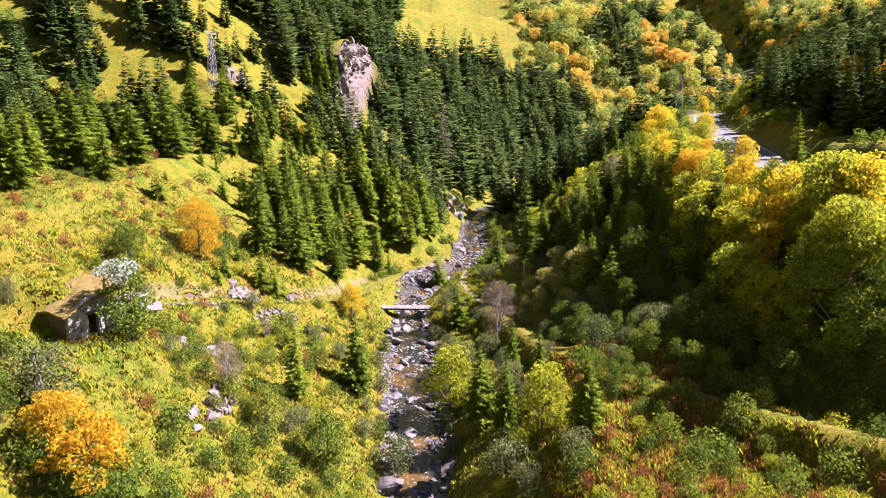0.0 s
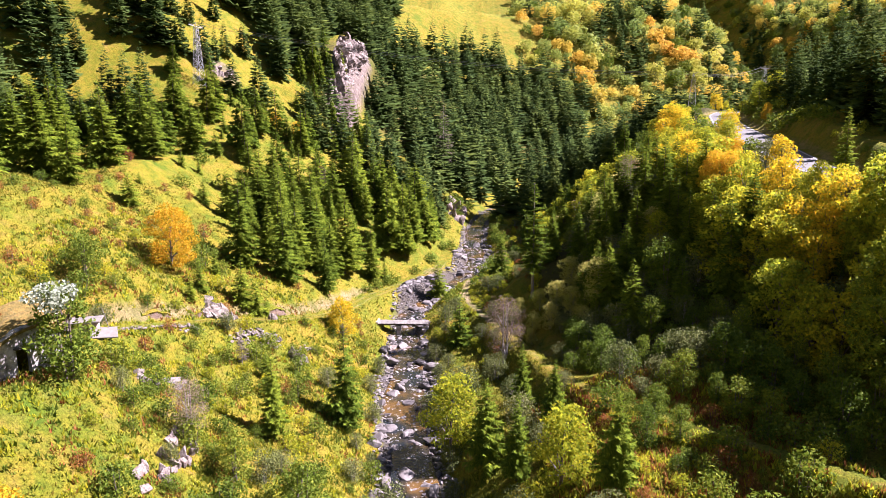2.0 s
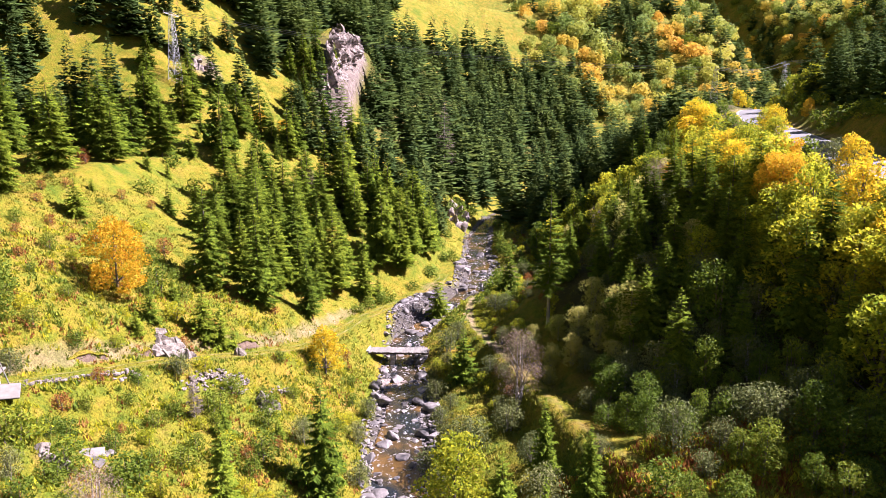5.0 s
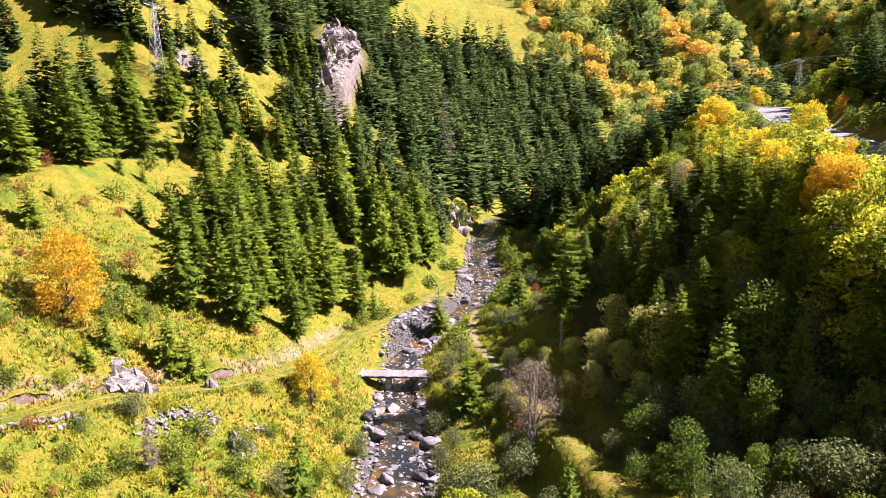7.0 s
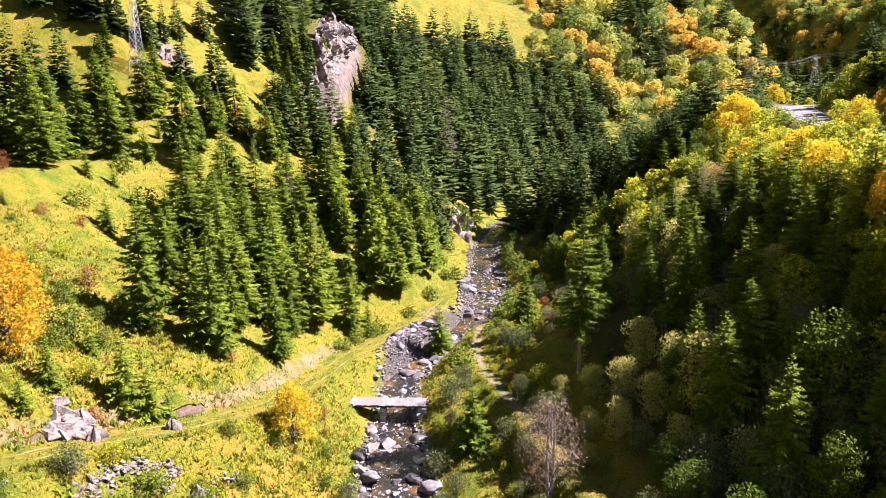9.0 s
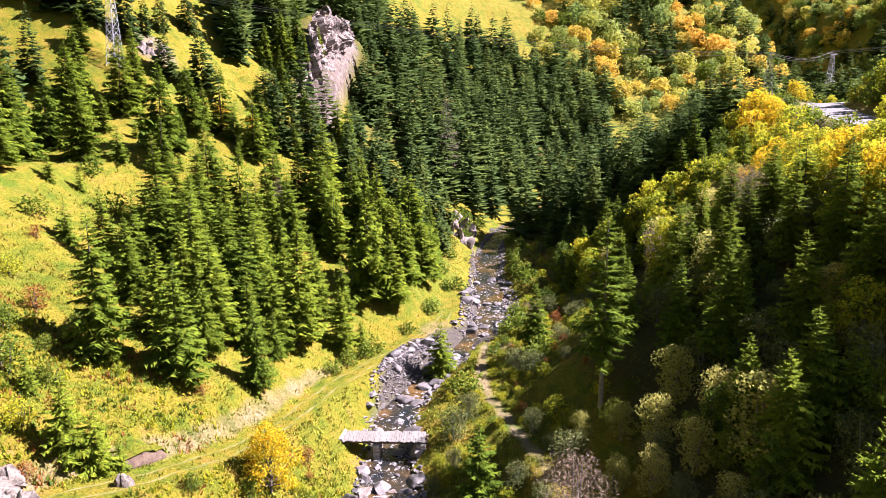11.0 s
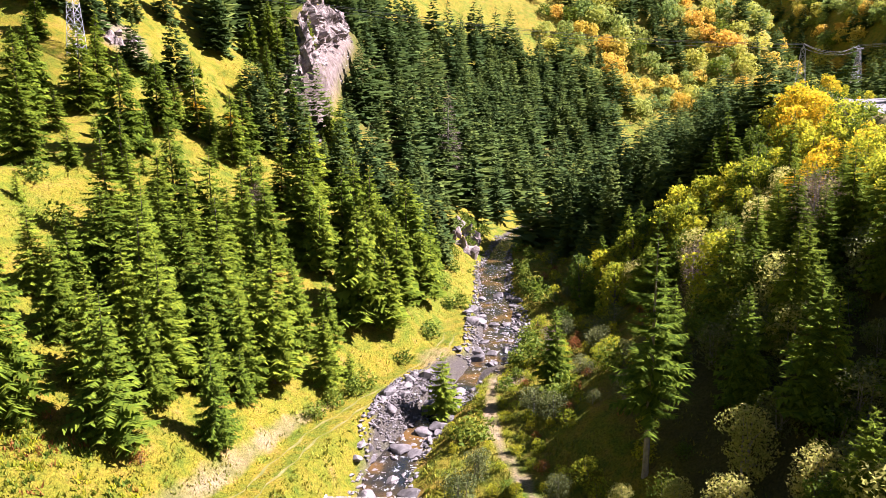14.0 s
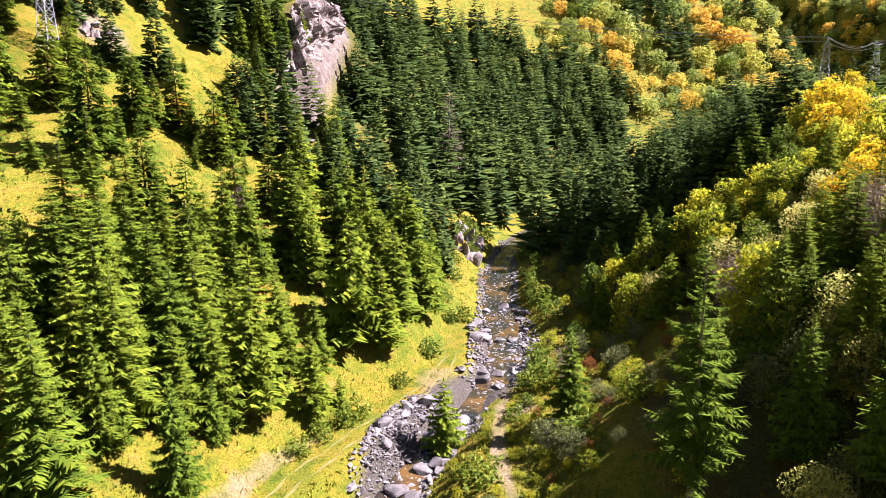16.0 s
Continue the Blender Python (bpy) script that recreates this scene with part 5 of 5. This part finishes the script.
# ---- hut and ruins ----
def build_hut():
    """Stone hut dug into the slope, whitewashed gable with a dark doorway, roof of grown-over turf."""
    root = new("stone_hut")
    m = pose(-35.4, 56.6, 22.8, 0, 0, -31)
    root.matrix_basis = m
    L, W, H, T = 7.0, 5.0, 2.3, 0.5
    def wall(name, cx, cy, sx, sy, h, mat, label):
        return part(name, bm_mesh(name, box_bm(cx, cy, h / 2 - 0.6, sx, sy, h + 1.2, 0.05), mat), root, label)
    wall("back_wall", 0, W / 2 - T / 2, L - 2 * T - 0.02, T, H, ROCK, "rough stone wall")
    wall("front_wall", 0, -W / 2 + T / 2, L - 2 * T - 0.02, T, H - 0.5, DARK_WOOD, "weathered dark timber wall")
    wall("side_wall", -L / 2 + T / 2, 0, T, W, H, ROCK, "rough stone wall")
    # gable wall with a doorway through it
    bm = bmesh.new()
    def prism(poly):
        a = [bm.verts.new((L / 2 - T, y, z)) for y, z in poly]
        b = [bm.verts.new((L / 2, y, z)) for y, z in poly]
        bm.faces.new(a[::-1])
        bm.faces.new(b)
        for i in range(len(poly)):
            j = (i + 1) % len(poly)
            bm.faces.new((a[i], a[j], b[j], b[i]))
    prism([(-W / 2, -0.8), (-0.75, -0.8), (-0.75, 3.3), (-W / 2, 2.0)])
    prism([(0.2, -0.8), (W / 2, -0.8), (W / 2, 2.5), (0.2, 3.5)])
    prism([(-0.745, 1.9), (0.195, 1.9), (0.195, 3.5), (-0.745, 3.3)])
    bmesh.ops.recalc_face_normals(bm, faces=bm.faces)
    part("gable_wall", bm_mesh("gable_wall", bm, PLASTER), root, "flaking whitewashed stone gable")
    part("lintel", bm_mesh("lintel", box_bm(L / 2 + 0.02, -0.27, 1.95, T * 1.2, 1.3, 0.14), DARK_WOOD), root, "dark timber lintel")
    # turf roof: a thick sagging sheet, highest at the ridge, running into the hillside
    bm = bmesh.new()
    nx, ny = 16, 14
    grid = []
    for i in range(nx + 1):
        for j in range(ny + 1):
            x = -L / 2 - 0.5 + (L + 0.7) * i / nx
            y = -W / 2 - 0.45 + (W + 2.4) * j / ny
            z = 2.15 + (y + W / 2) * 0.42 if y < 0 else 3.2 + 0.16 * y
            grid.append((x, y, z + 0.10 * math.sin(x * 1.7) + 0.07 * math.sin(y * 2.3 + x)))
    top = [bm.verts.new((x, y, z + 0.22)) for x, y, z in grid]
    low = [bm.verts.new(q) for q in grid]
    at = lambda i, j: i * (ny + 1) + j
    for i in range(nx):
        for j in range(ny):
            bm.faces.new((top[at(i, j)], top[at(i + 1, j)], top[at(i + 1, j + 1)], top[at(i, j + 1)]))
            bm.faces.new((low[at(i, j)], low[at(i, j + 1)], low[at(i + 1, j + 1)], low[at(i + 1, j)]))
    for i in range(nx):
        for j in (0, ny):
            bm.faces.new((top[at(i, j)], low[at(i, j)], low[at(i + 1, j)], top[at(i + 1, j)]))
    for j in range(ny):
        for i in (0, nx):
            bm.faces.new((top[at(i, j)], top[at(i, j + 1)], low[at(i, j + 1)], low[at(i, j)]))
    bmesh.ops.recalc_face_normals(bm, faces=bm.faces)
    part("roof", bm_mesh("roof", bm, TURF), root, "roof overgrown with dry brown turf")
    part("earth_floor", bm_mesh("earth_floor", box_bm(0, 0, -0.55, L - 1.1, W - 1.1, 0.1, 0), DARK_WOOD), root)
    return tagged(root, "old stone hut dug into the slope with a turf roof", "hut")


TURF = plain("dry_turf", [(0.3, (0.085, 0.065, 0.012)), (0.45, (0.16, 0.12, 0.02)), (0.6, (0.24, 0.155, 0.03)), (0.75, (0.26, 0.16, 0.055))], 2.2, 0.95, 1.0, 0.25, 9)
build_hut()


def build_shed():
    root = new("ruined_shed")
    root.matrix_basis = pose(-35.6, 67.6, ground_at(-35.6, 67.6), 0, 0, 20)
    part("base_wall", bm_mesh("base_wall", box_bm(0, 0, 0.35, 2.2, 1.7, 1.5, 0.05), ROCK), root, "rough stone wall")
    part("roof_slab", bm_mesh("roof_slab", box_bm(0, 0, 1.22, 2.9, 2.3, 0.16, 0.03), CONCRETE), root, "pale concrete roof slab")
    part("leaning_slab", bm_mesh("leaning_slab", box_bm(0, 0, 0, 2.3, 1.6, 0.14, 0.03), CONCRETE), root, "fallen pale concrete slab").matrix_basis = pose(1.8, -1.5, 0.25, 24, 6, 12)
    v, f = tube([(2.3, -0.6, -0.5), (2.0, -0.9, 1.2), (1.75, -1.2, 2.6)], [0.05, 0.045, 0.04], 6)
    part("pole", mesh_from("pole", v, f, GREY_WOOD), root, "thin leaning grey pole")
    return tagged(root, "small ruined shed with pale slabs on the slope", "shed")


build_shed()
for x, y, rz, rx, sx, sy in ((-27.6, 67.4, 30, 24, 1.7, 0.9), (-26.7, 66.4, -20, 30, 1.3, 0.7), (-27.0, 68.4, 70, 18, 1.1, 0.6)):
    ob = new("concrete_slab", bm_mesh("concrete_slab", box_bm(0, 0, 0, sx, sy, 0.16, 0.03), CONCRETE))
    ob.matrix_basis = pose(x, y, ground_at(x, y) + 0.18, rx, 8, rz)
    tagged(ob, "broken pale concrete slab lying in the grass", "slab", "broken slabs")

# ---- power line ----
def lattice(height, foot, head, bays, bar=0.05):
    pieces = []
    corner = lambda f, k: Vector(((foot + (head - foot) * f) / 2 * (1 if k in (0, 3) else -1), (foot + (head - foot) * f) / 2 * (1 if k < 2 else -1), f * height))
    def member(a, b, w):
        pieces.append(tube([a, b], [w, w], 4))
    for k in range(4):
        member(corner(0, k), corner(1, k), bar)
    for i in range(bays):
        f, g = i / bays, (i + 1) / bays
        for k in range(4):
            j = (k + 1) % 4
            member(corner(f, k), corner(g, j), bar * 0.6)
            member(corner(f, j), corner(g, k), bar * 0.6)
            member(corner(g, k), corner(g, j), bar * 0.6)
    return gather(pieces)


def pylon(x, y, top, turn, foot=2.2, base=None):
    z = ground_at(x, y) if base is None else base
    h = top - z + 0.8
    root = new("power_pylon")
    root.matrix_basis = pose(x, y, z - 0.8, 0, 0, turn)
    v, f = lattice(h, foot, 0.7, max(5, round(h / 1.5)))
    part("tower", mesh_from("tower", v, f, STEEL), root)
    v, f = gather([tube([(-2.6, 0, h), (2.6, 0, h)], [0.08, 0.08], 4), tube([(-2.6, 0, h), (0, 0, h + 0.55)], [0.05, 0.05], 4), tube([(2.6, 0, h), (0, 0, h + 0.55)], [0.05, 0.05], 4), tube([(0, 0, h), (0, 0, h + 0.55)], [0.06, 0.06], 4)])
    part("crossarm", mesh_from("crossarm", v, f, STEEL), root)
    tips = []
    for dx in (-2.4, 0, 2.4):
        up = 0.55 if dx == 0 else 0.0
        v, f = tube([(dx, 0, h + up), (dx, 0, h + up + 0.15), (dx, 0, h + up + 0.3), (dx, 0, h + up + 0.45)], [0.10, 0.07, 0.10, 0.05], 8)
        part("insulator", mesh_from("insulator", v, f, CONCRETE), root)
        tips.append(root.matrix_basis @ Vector((dx, 0, h + up + 0.45)))
    tagged(root, "grey steel lattice power pylon on the slope", "pylon", "power pylons")
    return tips


def cables(a, b, sag):
    for p, q in zip(a, b):
        pts = [p.lerp(q, t / 24) - Vector((0, 0, sag * 4 * (t / 24) * (1 - t / 24))) for t in range(25)]
        v, f = tube(pts, [0.035] * 25, 4)
        tagged(new("power_cable", mesh_from("power_cable", v, f, CABLE)), "thin grey power cable strung between pylons", "cable", "power cables")


west = pylon(-62.5, 167.0, 67.0, 75)
east = pylon(68.0, 198.0, 58.4, 68, 2.4)
far_tips = pylon(119.0, 264.0, 67.4, 30, 2.2, 58.0)
last = pylon(260.0, 300.0, 92.0, 30, 2.2)
cables(west, east, 3.2)
cables(east, far_tips, 1.8)
cables(far_tips, last, 3.0)

# ---- bare and dead wood ----
def bare_models():
    out = []
    for sd in (31, 32):
        lumps = crown_lumps(9, 2.6, sd, 14, 0.25)
        v, f = leaf_cloud(lumps, 4200, 0.17, sd, 0.3)
        v = np.array(v).reshape(-1, 4, 3)
        mid = v.mean(1, keepdims=True)
        side = v[:, 3:4] - mid
        v[:, 1:2], v[:, 3:4] = mid - side * 0.22, mid + side * 0.22
        out.append((9, [("trunk", mesh_from("trunk", *broadleaf_wood(9, lumps, sd, 2), BARK_GREY)), ("twig_crown", mesh_from("twig_crown", v.reshape(-1, 3).tolist(), f, TWIGS))]))
    return out


BARE = Kind("bare_tree", "nearly leafless grey tree with fine twigs", "tree", "bare trees", bare_models())
put_list(BARE, [(6.4, 89.0, 9.2), (24.0, 131, 8.0), (30, 120, 8.5), (-22.2, 58.7, 5.8)], TAKEN, 3)
put_list(BARE, [(9.5, 137.5, 5.0), (-30, 150, 6.5)], TAKEN, 2)
DEAD = Kind("dead_spruce", "dead grey spruce with bare brown boughs", "tree", "dead spruces",
            [(15, [("trunk", mesh_from("dead_trunk", *spruce_trunk(15), BARK_GREY)), ("bough_crown", mesh_from("dead_boughs", *spruce_crown(15, 2.6, 34, 7, 4, 77, 0.1, 0.25, 0.45), NEEDLES_DEAD))])])
put_list(DEAD, [(-4.1, 221.8, 25.0), (-24.3, 77.9, 5.0), (-33, 186, 7.5)], TAKEN, 2)
# pale climber over the tree beside the hut
vine_tree = GREEN.put(-29.9, 55.6, 7.4, label="leafy green tree hung with a pale climbing vine")
v, f = leaf_cloud([(-0.8, 0.4, 7.2, 1.5, 0.5), (0.9, 0.2, 7.4, 1.5, 0.45), (0.2, 1.4, 7.1, 1.4, 0.5), (-1.6, 1.0, 6.6, 1.0, 0.6)], 900, 0.17, 5)
part("climbing_vine", mesh_from("climbing_vine", v, f, LEAVES_PALE), vine_tree, "pale grey-green climbing vine")


# ---- grass ----
def grass(n, box, mask, low, high, name, label, material, seed, blades=3, width=0.07):
    """Tufts of blades, one object."""
    r = np.random.default_rng(seed)
    x, y = r.uniform(box[0], box[1], n * 4), r.uniform(box[2], box[3], n * 4)
    ok = r.random(len(x)) < mask(x, y)
    x, y = x[ok][:n], y[ok][:n]
    z = ground(x, y)
    m = len(x)
    tone = r.random(m)
    pts, tones = [], []
    for b in range(blades):
        a = r.uniform(0, 6.28, m)
        h = r.uniform(low, high, m)
        lean = r.uniform(0.2, 0.8, m) * h
        ca, sa = np.cos(a), np.sin(a)
        w = width * r.uniform(0.7, 1.5, m) * (0.6 + h)
        ox, oy = r.normal(0, 0.12, m), r.normal(0, 0.12, m)
        base = np.stack([x + ox, y + oy, z - 0.05], 1)
        side = np.stack([-sa * w, ca * w, np.zeros(m)], 1)
        tip = base + np.stack([ca * lean, sa * lean, h], 1)
        pts.append(np.stack([base - side, base + side, tip], 1))
        tones.append(np.repeat(tone, 3))
    v = np.concatenate(pts).reshape(-1, 3)
    me = mesh_from(name, v.tolist(), np.arange(len(v)).reshape(-1, 3).tolist(), material)
    me.attributes.new("tone", "FLOAT", "POINT").data.foreach_set("value", np.concatenate(tones).astype(np.float32))
    return tagged(new(name, me), label, "grass", kind="stuff")


left_field = lambda x, y: np.where((dist(CREEK, x, y) > 3.6) & (np.abs(np.abs(dist(TRACK, x, y)) - 0.8) > 0.35), np.where(np.abs(dist(TRACK, x, y)) < 1.6, 0.3, 0.6 + 0.4 * (waves(x, y, 6, 5) > -0.2)), 0)
grass(30000, (-62, -6, 34, 112), left_field, 0.12, 0.34, "meadow_grass", "long yellow-green meadow grass on the slope", GRASS, 21)
grass(11000, (-50, 6, 112, 215), left_field, 0.14, 0.36, "meadow_grass", "yellow-green grass between the spruces", GRASS, 22)
meadow = lambda size, seed, cut: (lambda x, y: np.where((dist(CREEK, x, y) > 3.8) & (np.abs(dist(TRACK, x, y)) > 1.7), waves(x, y, size, seed) > cut, 0))
grass(3200, (-48, -6, 34, 104), meadow(5, 31, 0.1), 0.18, 0.5, "green_herbs", "lush green herbs in the meadow", LEAVES_GREEN, 31, 5, 0.10)
grass(2600, (-48, -6, 34, 104), meadow(6, 32, 0.25), 0.18, 0.5, "withered_herbs", "withered rust and tan herbs in the meadow", LEAVES_RUST, 32, 5, 0.06)
grass(5000, (-48, -6, 34, 104), meadow(4, 33, 0.1), 0.18, 0.5, "yellow_herbs", "yellowing herbs in the meadow", LEAVES_LIME, 33, 5, 0.09)
grass(5000, (8, 50, 36, 72), lambda x, y: np.where((-dist(CREEK, x, y) > 8) & (np.abs(dist(PATH_RIGHT, x, y)) > 0.9), (0.4 + 0.6 * (waves(x, y, 4, 34) > 0)) * (-dist(CREEK, x, y) < 33), 0), 0.25, 0.65, "withered_herbs", "tall withered rust brown weeds on the bench", LEAVES_RUST, 34, 5, 0.06)
grass(6000, (8, 50, 36, 72), lambda x, y: np.where((-dist(CREEK, x, y) > 8) & (np.abs(dist(PATH_RIGHT, x, y)) > 0.9), (0.4 + 0.6 * (waves(x, y, 4, 35) > 0)) * (-dist(CREEK, x, y) < 33), 0), 0.2, 0.55, "yellow_herbs", "tall yellowing weeds on the bench", LEAVES_LIME, 35, 5, 0.09)
right_field = lambda x, y: np.where((-dist(CREEK, x, y) > 3.6) & (np.abs(dist(PATH_RIGHT, x, y)) > 0.7), np.where((-dist(CREEK, x, y) < 17) | (y < 62), 1.0, 0.15), 0)
grass(16000, (-6, 48, 36, 185), right_field, 0.15, 0.42, "bank_grass", "rank yellow grass on the right bank", GRASS, 23)
grass(5200, (-24, 46, 38, 132), lambda x, y: np.where((np.abs(dist(CREEK, x, y)) > 3.8) & (np.abs(dist(PATH_RIGHT, x, y)) > 1) & (np.abs(dist(TRACK, x, y)) > 1.6) & ((np.abs(dist(CREEK, x, y)) < 10) | (y < 66)), waves(x, y, 7, 9) > 0.0, 0), 0.2, 0.45, "bank_weeds", "broad-leaved weeds along the stream banks", LEAVES_BROAD, 24, 4, 0.11)
